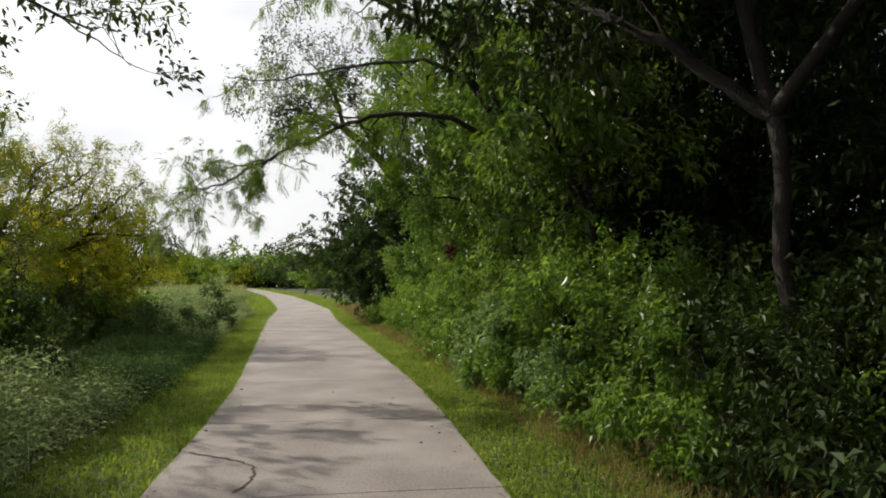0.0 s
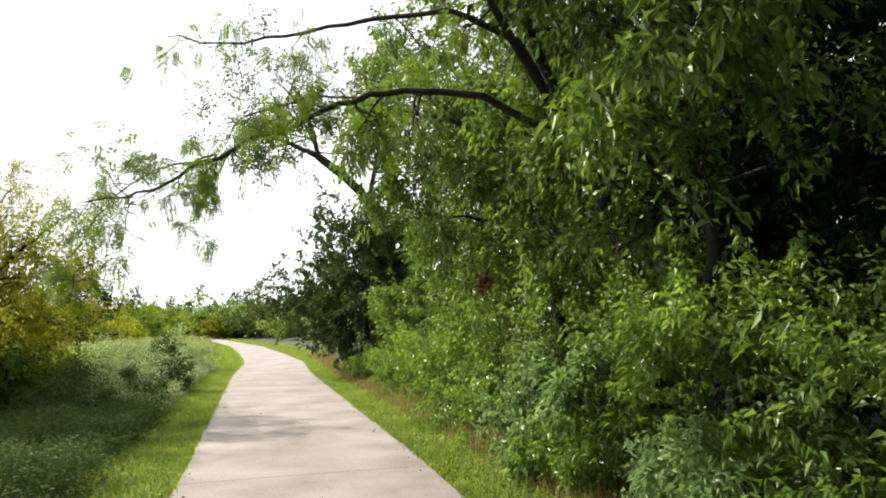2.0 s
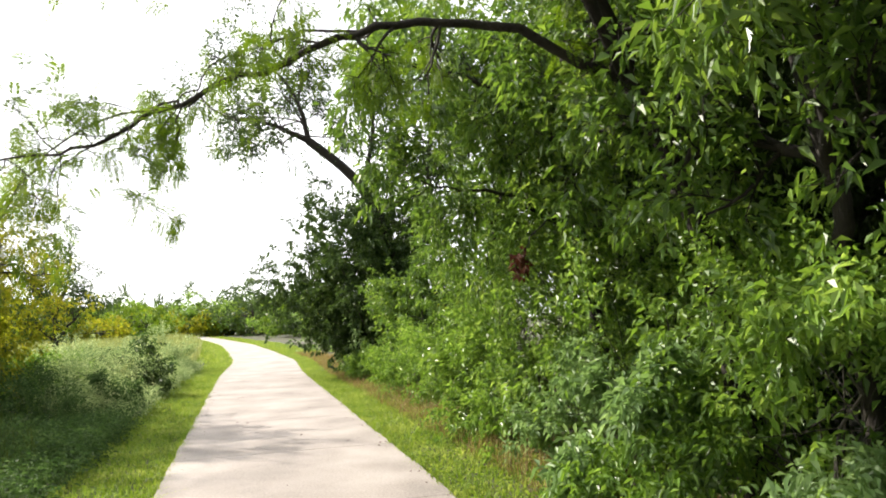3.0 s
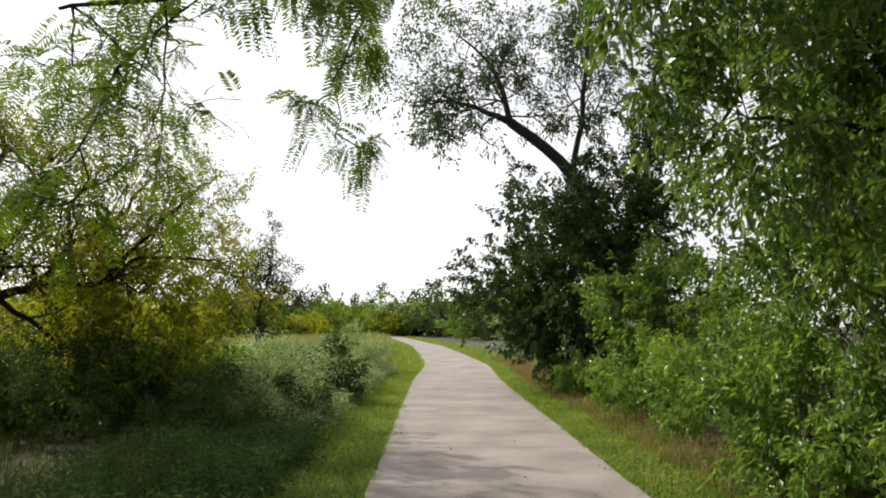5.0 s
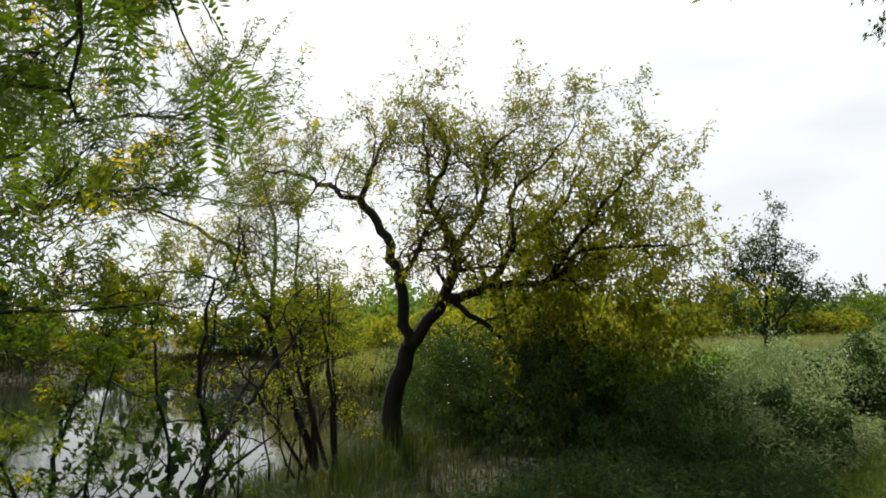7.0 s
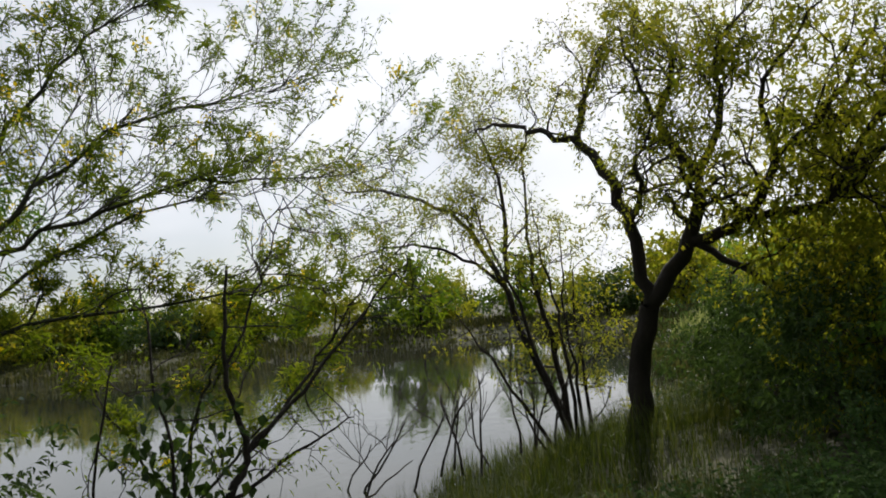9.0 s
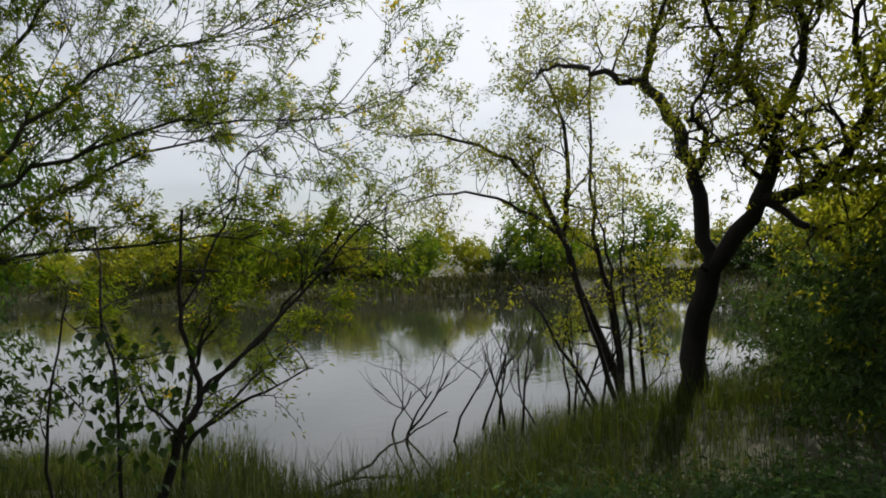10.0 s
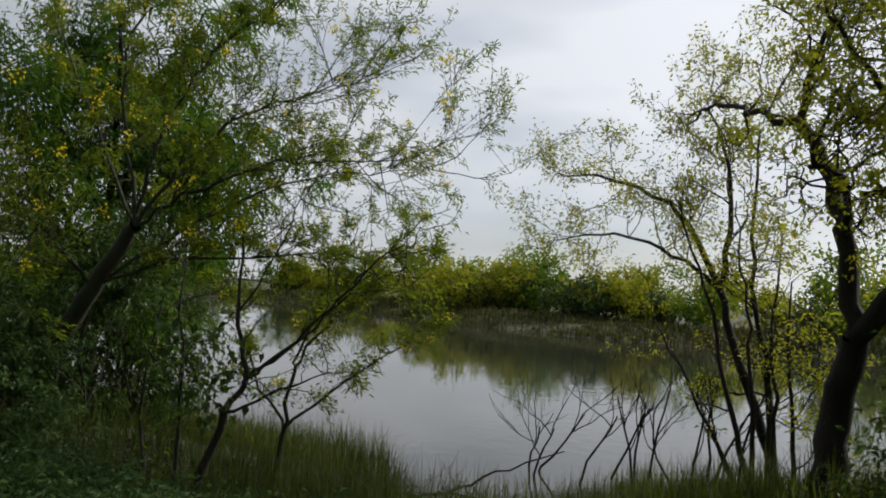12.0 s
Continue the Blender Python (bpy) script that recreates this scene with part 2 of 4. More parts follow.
def smooth_line(ctrl, r0, r1, rng, wob=0.03, k=5):
    """A wobbly polyline through the control points, with radii from r0 to r1."""
    ctrl = np.asarray(ctrl, float)
    out = []
    for i in range(len(ctrl) - 1):
        p0, p1, p2, p3 = ctrl[max(i - 1, 0)], ctrl[i], ctrl[i + 1], ctrl[min(i + 2, len(ctrl) - 1)]
        for s in np.linspace(0, 1, k, endpoint=False):
            out.append(0.5 * (2 * p1 + (p2 - p0) * s + (2 * p0 - 5 * p1 + 4 * p2 - p3) * s * s + (3 * p1 - p0 - 3 * p2 + p3) * s ** 3))
    out.append(ctrl[-1])
    out = np.array(out)
    out[1:-1] += rng.normal(size=(len(out) - 2, 3)) * wob
    return out, np.linspace(r0, r1, len(out))


def grow(rng, p, d, length, r, level, lines, twigs, kids=4, spread=0.8, up=0.15, wig=0.22):
    """A bough that wanders and bears smaller boughs; the last level goes to twigs."""
    k = 5
    pts = [np.asarray(p, float)]
    d = unit(np.asarray(d, float))
    for _ in range(k):
        d = unit(d + rng.normal(size=3) * wig + np.array([0, 0, up * 0.3]))
        pts.append(pts[-1] + d * length / k)
    pts = np.array(pts)
    lines.append((pts, np.linspace(r, r * 0.45, k + 1)))
    if level <= 0:
        twigs.append(pts)
        return
    for i in range(kids):
        f = rng.uniform(0.3, 1.0) * k
        j = min(int(f), k - 1)
        q = pts[j] + (pts[j + 1] - pts[j]) * (f - j)
        dd = unit(pts[j + 1] - pts[j])
        nd = unit(dd + rng.normal(size=3) * spread + np.array([0, 0, up]))
        grow(rng, q, nd, length * rng.uniform(0.5, 0.75), max(r * 0.5, 0.003), level - 1, lines, twigs, kids, spread, up, wig)


def twig_leaves(twigs, per, rng, jitter=0.05, out=0.7, down=0.2):
    """Leaf bases and directions along twigs."""
    P, D = [], []
    for pts in twigs:
        f = rng.uniform(0.05, 1, per) ** 0.7 * (len(pts) - 1)
        j = np.minimum(f.astype(int), len(pts) - 2)
        seg = pts[j + 1] - pts[j]
        P.append(pts[j] + seg * (f - j)[:, None] + rng.normal(size=(per, 3)) * jitter)
        D.append(unit(seg) + rng.normal(size=(per, 3)) * out - np.array([0, 0, down]))
    return np.concatenate(P), np.concatenate(D)


def pinnate(name, P, D, length, pairs, lw, mat, rng):
    """Feathery leaves: each a row of paired narrow leaflets along a drooping midrib."""
    k = len(P)
    D = unit(D)
    S = unit(np.cross(D, rng.normal(size=(k, 3)) * 0.5 + np.array([0, 0, 1.0])))
    t = np.linspace(0.18, 1.0, pairs)
    L = np.broadcast_to(length, k)
    mid = P[:, None] + D[:, None] * (t[None, :, None] * L[:, None, None])
    mid[..., 2] -= (t[None] ** 2) * L[:, None] * 0.3
    ll = (L * 0.33)[:, None, None] * (1.05 - 0.5 * np.abs(t - 0.45))[None, :, None]
    V = []
    for sgn in (-1, 1):
        dr = unit(S[:, None] * sgn + D[:, None] * 0.45 + rng.normal(size=(k, pairs, 3)) * 0.1)
        nn = np.cross(dr, D[:, None])
        ww = unit(np.cross(nn, dr)) * lw
        V.append(np.stack([mid, mid + dr * ll * 0.5 + ww, mid + dr * ll, mid + dr * ll * 0.5 - ww], 2).reshape(-1, 4, 3))
    V = np.concatenate(V)
    q = len(V)
    F = np.arange(q * 4)
    return mesh_from(name, V.reshape(-1, 3), F, np.full(q, 4), mat)


# ---- plan ----
CX_Y = [-14, -6, 0, 4.8, 7.33, 10.1, 12.5, 15.5, 18.5, 21.1, 26, 33.6, 40, 44, 60, 80, 100, 130, 170]
CX_X = [1.9, 0.85, -0.05, -0.8, -1.19, -1.68, -2.25, -2.92, -3.6, -4.2, -5.3, -6.75, -8.5, -9.6, -14.2, -21, -28, -40, -58]
_fy = np.linspace(-14, 170, 1841)
_fx = np.convolve(np.pad(np.interp(_fy, CX_Y, CX_X), 15, mode="reflect", reflect_type="odd"), np.ones(31) / 31, "valid")
HALF = 1.26


def path_x(y):
    return np.interp(y, _fy, _fx)


SHORE = np.array([(-9.4, 1), (-9.8, 5), (-9.6, 7.5), (-9.6, 9.2), (-8.9, 10.2), (-8.2, 10.9), (-9.2, 11.6), (-11.2, 12.2), (-12.4, 14.0), (-14.2, 16.3), (-17.5, 17.8), (-26, 19.5),
                  (-36, 23), (-45, 18), (-42, 8), (-40, 0), (-43, -11), (-56, -29), (-52, -42), (-30, -40), (-12, -18), (-9.4, -6)])
WATER_Z = -0.7


def shore_dist(x, y):
    """Distance to the shoreline, negative over the pond."""
    x, y = np.asarray(x, float), np.asarray(y, float)
    best = np.full(x.shape, 1e9)
    inside = np.zeros(x.shape, bool)
    for (x0, y0), (x1, y1) in zip(SHORE, np.roll(SHORE, -1, axis=0)):
        ex, ey = x1 - x0, y1 - y0
        t = np.clip(((x - x0) * ex + (y - y0) * ey) / (ex * ex + ey * ey), 0, 1)
        best = np.minimum(best, np.hypot(x - x0 - t * ex, y - y0 - t * ey))
        inside ^= ((y0 > y) != (y1 > y)) & (x < x0 + (y - y0) * ex / np.where(ey == 0, 1e-9, ey))
    return np.where(inside, -best, best)


def ground_z(x, y):
    x, y = np.asarray(x, float), np.asarray(y, float)
    off = np.abs(x - path_x(y)) - HALF
    bumps = 0.05 * np.sin(x * 1.3 + 0.7 * np.sin(y * 0.9)) * np.cos(y * 1.1 + 0.5) + 0.03 * np.sin(x * 3.1 + y * 2.3)
    z = -0.03 + bumps * np.clip(off / 2.5, 0, 1) * np.clip((off > 0), 0, 1)
    sd = shore_dist(x, y)
    wob = 0.35 * np.sin(x * 0.9 + y * 1.7) + 0.2 * np.sin(x * 2.3 - y * 1.1)
    s = np.clip((sd + wob * 0.6) / 3.2, -1, 1)
    bank = np.where(s > 0, WATER_Z + (z - WATER_Z) * (s * s * (3 - 2 * s)), WATER_Z + s * 0.8)
    near = sd < 3.6
    return np.where(near & (off > 0.3), np.minimum(bank, z), z)


# ground: one sheet, finer near the walk
def axis(lo, hi, step, far):
    mid = np.arange(lo, hi + step / 2, step)
    g = np.geomspace(step, far, 26)
    return np.concatenate((lo - np.cumsum(g)[::-1], mid, hi + np.cumsum(g)))


gx, gy = axis(-30, 10, 0.35, 420), axis(-8, 46, 0.35, 420)
GX, GY = np.meshgrid(gx, gy)
GV = np.stack([GX, GY, ground_z(GX, GY)], -1).reshape(-1, 3)
ny, nx = GX.shape
ii = (np.arange(ny - 1)[:, None] * nx + np.arange(nx - 1)[None]).ravel()
GF = np.stack([ii, ii + 1, ii + nx + 1, ii + nx], 1)
tagged(new("ground", mesh_from("ground", GV, GF.ravel(), np.full(len(GF), 4), M_SOIL, True)), "dark soil and litter with short green growth", "ground", kind="structure")

water = new("water", mesh_from("water", [(-75, -55, WATER_Z), (-6.6, -55, WATER_Z), (-6.6, 32, WATER_Z), (-75, 32, WATER_Z)], [0, 1, 2, 3], [4], M_WATER))
tagged(water, "calm grey pond water mirroring sky and far bank", "pond", kind="structure")

R = np.random.default_rng(5)


def shrub(name, centre, size, clumps, per, leaf, mat, seed, label, category="shrub", group="", stems=6, bark=None, open_=0.35, droop=0.35, lift=0.1, tubes_r=0.02):
    """A bush: stems from the ground, and leafy shoots round an uneven shell."""
    rng = np.random.default_rng(seed)
    cx, cy, cz = centre
    root = new(name)
    root.location = (cx, cy, float(ground_z(cx, cy)) if cz == 0 else cz)
    base = np.zeros(3)
    heads = unit(rng.normal(size=(max(clumps // 14, 8), 3)))
    depth = rng.uniform(0.72, 1.12, len(heads))
    own = rng.integers(0, len(heads), clumps)
    a = unit(heads[own] + rng.normal(size=(clumps, 3)) * 0.17)
    a[:, 2] = a[:, 2] * 0.95 + 0.15
    a = unit(a)
    ph = rng.uniform(0, 6, 6)
    lump = 1 + 0.34 * np.sin(a[:, 0] * 5 + ph[0]) * np.sin(a[:, 1] * 5 + ph[1]) + 0.2 * np.sin(a[:, 2] * 6 + ph[2] + a[:, 0] * 5)
    rad = lump * depth[own] * (1 - open_ * rng.random(clumps) ** 1.6)
    if size[0] > 1.5:
        rad = np.where(rng.random(clumps) < 0.35, rad * rng.uniform(0.3, 0.85, clumps), rad)
    C = a * rad[:, None] * np.array(size) + np.array([0, 0, size[2] * 0.78])
    if size[2] > 1.9:
        C[:, :2] *= (0.5 + 0.5 * np.clip(C[:, 2] / 2.0, 0, 1))[:, None]
    C[:, 2] = np.maximum(C[:, 2], 0.12 + 0.15 * rng.random(clumps))
    shoot = unit(a * 1.0 + rng.normal(size=(clumps, 3)) * 0.55 + np.array([0, 0, lift]))
    ln = rng.uniform(0.2, 0.5, clumps) * min(1.0, size[0])
    f = rng.random((clumps, per))
    P = C[:, None] + shoot[:, None] * (f * ln[:, None])[..., None] + rng.normal(size=(clumps, per, 3)) * 0.035
    D = shoot[:, None] * 0.6 + rng.normal(size=(clumps, per, 3)) * 0.75 - np.array([0, 0, droop])
    k = clumps * per
    sc = rng.uniform(0.6, 1.25, k)
    part("foliage", leaves("foliage", P.reshape(-1, 3), D.reshape(-1, 3), leaf[0] * sc, leaf[1] * sc, mat, rng), root)
    if stems:
        idx = rng.choice(clumps, min(clumps, stems * 8), replace=False)
        for s in range(stems):
            top = C[idx[s]] * 0.85
            b = base + np.append(rng.normal(size=2) * size[0] * 0.18, 0)
            b[2] = -0.05
            pl = smooth_line([b, b * 0.5 + top * 0.3 + rng.normal(size=3) * 0.08, top], tubes_r * rng.uniform(0.7, 1.3), tubes_r * 0.3, rng)
            ls = [pl]
            for q in idx[stems + s * 6: stems + s * 6 + 6]:
                j = rng.integers(4, len(pl[0]) - 1)
                ls.append(smooth_line([pl[0][j], (pl[0][j] + C[q]) / 2 + rng.normal(size=3) * 0.06, C[q]], tubes_r * 0.35, tubes_r * 0.1, rng, 0.01, 3))
            part("stem", tubes("stem", ls, bark or M_BARK_GREY), root)
    return tagged(root, label, category, group)


def tree(name, base, limbs, seed, label, leaf_fn, bark=None, levels=2, kids=4, spread=0.8, up=0.15, bough=0.5, every=2, category="tree", group="", wig=0.22, start=0.25):
    """A tree from its main limbs, each (control points, first radius, last radius); boughs and leaves grow from them."""
    rng = np.random.default_rng(seed)
    root = new(name)
    root.location = base
    lines, twigs = [], []
    main = []
    for ctrl, r0, r1, sproutiness in limbs:
        pts, rad = smooth_line(ctrl, r0, r1, rng, 0.02)
        main.append((pts, rad))
        if sproutiness <= 0:
            continue
        for j in range(int(len(pts) * start), len(pts), every):
            for _ in range(int(sproutiness)):
                t = unit(pts[min(j + 1, len(pts) - 1)] - pts[max(j - 1, 0)])
                d = unit(t * 0.7 + rng.normal(size=3) * spread + np.array([0, 0, up]))
                grow(rng, pts[j], d, bough * rng.uniform(0.7, 1.3) * (0.45 if r0 < 0.02 else 1), max(rad[j] * 0.45, 0.006), levels - 1, lines, twigs, kids, spread, up, wig)
    for j, ln in enumerate(main):
        nm = "trunk" if j == 0 else "limb"
        ob = part(nm, tubes(nm, [ln], bark or M_BARK, 8), root if j == 0 else stem)
        stem = ob if j == 0 else stem
    tagged(part("twig_growth", tubes("twig_growth", lines, bark or M_BARK, 5), root), kind="stuff")
    leaf_fn(root, twigs, rng)
    return tagged(root, label, category, group)


# ---- the path ----
pavement = tagged(new("pavement"), "tan concrete footpath with cross joints", "footpath", kind="structure")
JOINTS = [-9.4, -6.5, -3.6, -0.8, 2.0, 4.82, 7.33, 10.14, 12.72, 15.52, 18.55, 21.4] + [21.4 + 2.9 * i for i in range(1, 44)]


def slab_mesh(y0, y1, rng):
    """One slab: crowned top with a rounded, slightly ragged rim."""
    k = 9
    ys = np.linspace(y0 + 0.006, y1 - 0.006, k)
    cross = [(-HALF, -0.12), (-HALF, 0.008), (-HALF + 0.018, 0.02), (-0.5, 0.024), (0.5, 0.024), (HALF - 0.018, 0.02), (HALF, 0.008), (HALF, -0.12)]
    V = []
    for i, y in enumerate(ys):
        d = 0.004 if i in (0, k - 1) else 0.0
        sl = (path_x(y + 0.05) - path_x(y - 0.05)) / 0.1
        nrm = math.hypot(1, sl)
        ra, rb = rng.normal(0, 0.008, 2)
        for j, (u, z) in enumerate(cross):
            u += ra if j < 3 else rb if j > 4 else 0
            V.append((path_x(y) + u / nrm, y - u * sl / nrm, z - d))
    w = len(cross)
    F = [(i * w + j, i * w + j + 1, (i + 1) * w + j + 1, (i + 1) * w + j) for i in range(k - 1) for j in range(w - 1)]
    F = [c[::-1] for c in F]
    flat, sizes = [c for f in F for c in f], [4] * len(F)
    for e in (0, k - 1):
        flat += [e * w + j for j in range(w)]
        sizes.append(w)
    return mesh_from("slab", V, flat, sizes, M_CONC)


for y0, y1 in zip(JOINTS[:-1], JOINTS[1:]):
    part("slab", slab_mesh(y0, y1, R), pavement)


def crack(ctrl, w, rng):
    """A thin dirt-filled crack lying on the slab."""
    pts, _ = smooth_line([(x, y, 0.0275) for x, y in ctrl], w, w, rng, 0.0, 8)
    pts[1:-1, :2] += rng.normal(size=(len(pts) - 2, 2)) * 0.012
    T = unit(np.gradient(pts, axis=0))
    S = np.stack([-T[:, 1], T[:, 0], np.zeros(len(T))], 1) * (w * rng.uniform(0.5, 1.2, len(T)))[:, None]
    V = np.concatenate([pts - S, pts + S])
    k = len(pts)
    F = np.array([(i, i + 1, k + i + 1, k + i) for i in range(k - 1)]).ravel()
    return part("crack", mesh_from("crack", V, F, [4] * (k - 1), M_CRACK), pavement, "dirt-filled crack")


crack([(-2.22, 5.95), (-1.8, 5.75), (-1.5, 5.5), (-1.42, 5.2), (-1.46, 4.84)], 0.012, R)
for y in JOINTS[4:16]:
    sl = float(path_x(y + 0.05) - path_x(y - 0.05)) / 0.1
    ct = [(float(path_x(y)) + u, y - u * sl) for u in (-1.2, -0.4, 0.4, 1.2)]
    pts, _ = smooth_line([(a, b, 0.011) for a, b in ct], 0.01, 0.01, R, 0)
    S = np.array([0, 0.0075, 0])
    V = np.concatenate([pts - S, pts + S])
    k = len(pts)
    part("joint_filler", mesh_from("joint_filler", V, np.array([(i, i + 1, k + i + 1, k + i) for i in range(k - 1)]).ravel(), [4] * (k - 1), M_CRACK), pavement, "dark dirt in the joint")


dr = np.random.default_rng(9)
dy = dr.uniform(2, 24, 170)
du = np.where(dr.random(170) < 0.75, np.sign(dr.normal(size=170)) * (1.25 - np.abs(dr.normal(size=170)) * 0.1), dr.uniform(-1.2, 1.2, 170))
DP = np.stack([path_x(dy) + du, dy, np.full(170, 0.03)], 1)
tagged(new("fallen_leaves", leaves("fallen_leaves", DP, dr.normal(size=(170, 3)) * np.array([1, 1, 0.12]), dr.uniform(0.015, 0.05, 170), dr.uniform(0.01, 0.025, 170), L_DEAD, dr, 0.2, 0.0)), "small brown fallen leaves on the concrete", "leaves", kind="stuff")


# ---- grass strips, weeds, meadow ----
def scatter(k, y0, y1, u0, u1, rng):
    """Points beside the path: u metres from its middle, to the right."""
    y = rng.uniform(y0, y1, k)
    u = rng.uniform(u0, u1, k)
    x = path_x(y) + u
    return np.stack([x, y, ground_z(x, y)], 1), u


def stuff(name, me, label, category):
    return tagged(new(name, me), label, category, kind="stuff")


P1, u1 = scatter(46000, 1.5, 34, -2.35, -1.24, R)
stuff("grass_strip", blades("grass_strip", P1, R.uniform(0.03, 0.11, len(P1)), 0.009, 0.7, L_GRASS, R), "short green grass along the footpath edge", "grass")
P2, u2 = scatter(60000, 1.5, 40, 1.24, 2.6, R)
keep = R.random(len(P2)) > 0.45 * (u2 - 1.24)
P2 = P2[keep]
stuff("grass_strip", blades("grass_strip", P2, R.uniform(0.03, 0.12, len(P2)), 0.009, 0.7, L_GRASS, R), "short green grass along the footpath edge", "grass")
P3, u3 = scatter(22000, 2, 40, 1.95, 3.2, R)
stuff("dry_grass", blades("dry_grass", P3, R.uniform(0.06, 0.3, len(P3)), 0.007, 0.9, L_DRY, R), "straw-coloured dry grass at the thicket's foot", "grass")
PE, ue = scatter(7000, 2, 30, -1, 1, R)
PE[:, 0] = path_x(PE[:, 1]) + np.sign(ue) * (1.27 + np.abs(R.normal(size=len(PE))) * 0.05)
clump = np.sin(PE[:, 1] * 5.3 + np.sign(ue)) + np.sin(PE[:, 1] * 13.1) > -0.4
stuff("edge_grass", blades("edge_grass", PE[clump], R.uniform(0.05, 0.15, int(clump.sum())), 0.008, 1.0, L_GRASS, R), "uneven tufts of grass creeping over the concrete edge", "grass")
P4, u4 = scatter(16000, 2, 24, 1.3, 2.7, R)
stuff("clover", leaves("clover", P4 + np.array([0, 0, 0.03]), R.normal(size=(len(P4), 3)) + np.array([0, 0, 0.5]), 0.045, 0.03, L_GRASS, R), "small broad-leaved ground weeds in the grass", "weeds")
P5, u5 = scatter(7000, 2, 24, -2.3, -1.3, R)
stuff("clover", leaves("clover", P5 + np.array([0, 0, 0.03]), R.normal(size=(len(P5), 3)) + np.array([0, 0, 0.5]), 0.045, 0.03, L_GRASS, R), "small broad-leaved ground weeds in the grass", "weeds")
far, uf = scatter(16000, 34, 110, -3.2, -1.24, R)
far2, _ = scatter(16000, 40, 110, 1.24, 3.4, R)
stuff("grass_verge", blades("grass_verge", np.concatenate([far, far2]), R.uniform(0.06, 0.2, 32000), 0.03, 0.6, L_GRASS, R), "green grass verge in the distance", "grass")


def weeds(name, P, H, per, leaf, mat, label, rng, stem_mat=None, lean=0.25):
    """Upright weed stalks set with small leaves."""
    k = len(P)
    a = rng.normal(size=(k, 3)) * lean
    a[:, 2] = 1
    d = unit(a)
    f = rng.random((k, per)) ** 0.8
    Q = P[:, None] + d[:, None] * (f * H[:, None])[..., None]
    wide = (0.05 + 0.16 * (1 - f) * H[:, None])[..., None]
    off = rng.normal(size=(k, per, 3)) * np.array([1, 1, 0.3]) * wide
    Q = Q + off
    D = off / wide + rng.normal(size=(k, per, 3)) * 0.4 + np.array([0, 0, 0.35])
    sc = rng.uniform(0.6, 1.3, k * per)
    stuff(name, leaves(name, Q.reshape(-1, 3), D.reshape(-1, 3), leaf[0] * sc, leaf[1] * sc, mat, rng), label, "weeds")
    stuff(name + "_stalks", blades(name + "_stalks", P, H * 1.02, 0.008, lean, stem_mat or mat, rng), label.split(" with")[0] + " stalks", "weeds")


# grey-green tall weeds between the grass and the bank
W1, uw = scatter(3000, 3.4, 30, -4.4, -2.25, R)
W1 = W1[(W1[:, 1] < 8.6) | (W1[:, 1] > 16.2 + R.normal(size=len(W1)) * 0.4)]
uw = W1[:, 0] - path_x(W1[:, 1])
edge = np.clip((-uw - 2.25) / 0.8, 0.2, 1)
patch = 0.8 + 0.3 * np.sin(W1[:, 0] * 2.1 + W1[:, 1] * 1.3) * np.sin(W1[:, 1] * 2.4 - W1[:, 0]) + 0.15 * np.sin(W1[:, 1] * 5.1)
weeds("tall_weeds", W1, (0.35 + 0.6 * edge) * patch * R.uniform(0.75, 1.2, len(W1)), 42, (0.06, 0.018), L_WEED, "grey-green tall weeds with fine leaves", R)
W2, uw2 = scatter(1800, 15.6, 32, -8.0, -3.9, R)
W2 = W2[shore_dist(W2[:, 0], W2[:, 1]) > 0.8]
weeds("bank_weeds", W2, R.uniform(0.5, 1.0, len(W2)), 42, (0.07, 0.028), L_WEED_SHADED, "dark green weeds with oval leaves on the bank", R)
W3, uw3 = scatter(800, -1.0, 6.8, -6.2, -2.5, R)
weeds("bank_weeds", W3, R.uniform(0.5, 1.0, len(W3)), 44, (0.065, 0.022), L_WEED, "pale green weeds with narrow leaves on the bank", R)

# low weeds on the shaded bank, darkened through their leaf colour
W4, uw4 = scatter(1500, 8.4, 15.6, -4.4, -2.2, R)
weeds("low_weeds", W4, R.uniform(0.18, 0.42, len(W4)), 30, (0.055, 0.022), L_WEED_SHADED, "low dark green weeds with small oval leaves", R)

# meadow beyond
k = 60000
my = R.uniform(0, 1, k) ** 1.6 * 90 + 20
mx = path_x(my) - 2.8 - R.uniform(0, 1, k) * (6 + my * 0.55)
ok = shore_dist(mx, my) > 0.4
MP = np.stack([mx, my, ground_z(mx, my)], 1)[ok]
stuff("meadow_grass", blades("meadow_grass", MP, R.uniform(0.5, 1.15, len(MP)), 0.02 + 0.0006 * MP[:, 1], 0.35, L_MEADOW, R), "tall pale meadow grass gone to seed", "grass")

# soft tall grass on the near shore
k = 150000
sy = R.uniform(4.5, 19, k)
sx = R.uniform(-15, -4.2, k)
sdist = shore_dist(sx, sy)
ok = (sdist > -0.35) & (sdist < 3.6) & (sx < path_x(sy) - 2.6) & (R.random(k) < 1.15 - 0.3 * sdist)
SP = np.stack([sx, sy, ground_z(sx, sy)], 1)[ok]
hh = R.uniform(0.25, 0.65, len(SP)) * (0.75 + 0.35 * np.sin(SP[:, 0] * 1.7 + SP[:, 1] * 1.3))
hh *= 1 + 0.6 * np.exp(-((SP[:, 0] + 6.6) ** 2 + (SP[:, 1] - 11.2) ** 2) / 1.6)
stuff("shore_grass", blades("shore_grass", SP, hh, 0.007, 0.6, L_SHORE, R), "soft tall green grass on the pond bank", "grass")


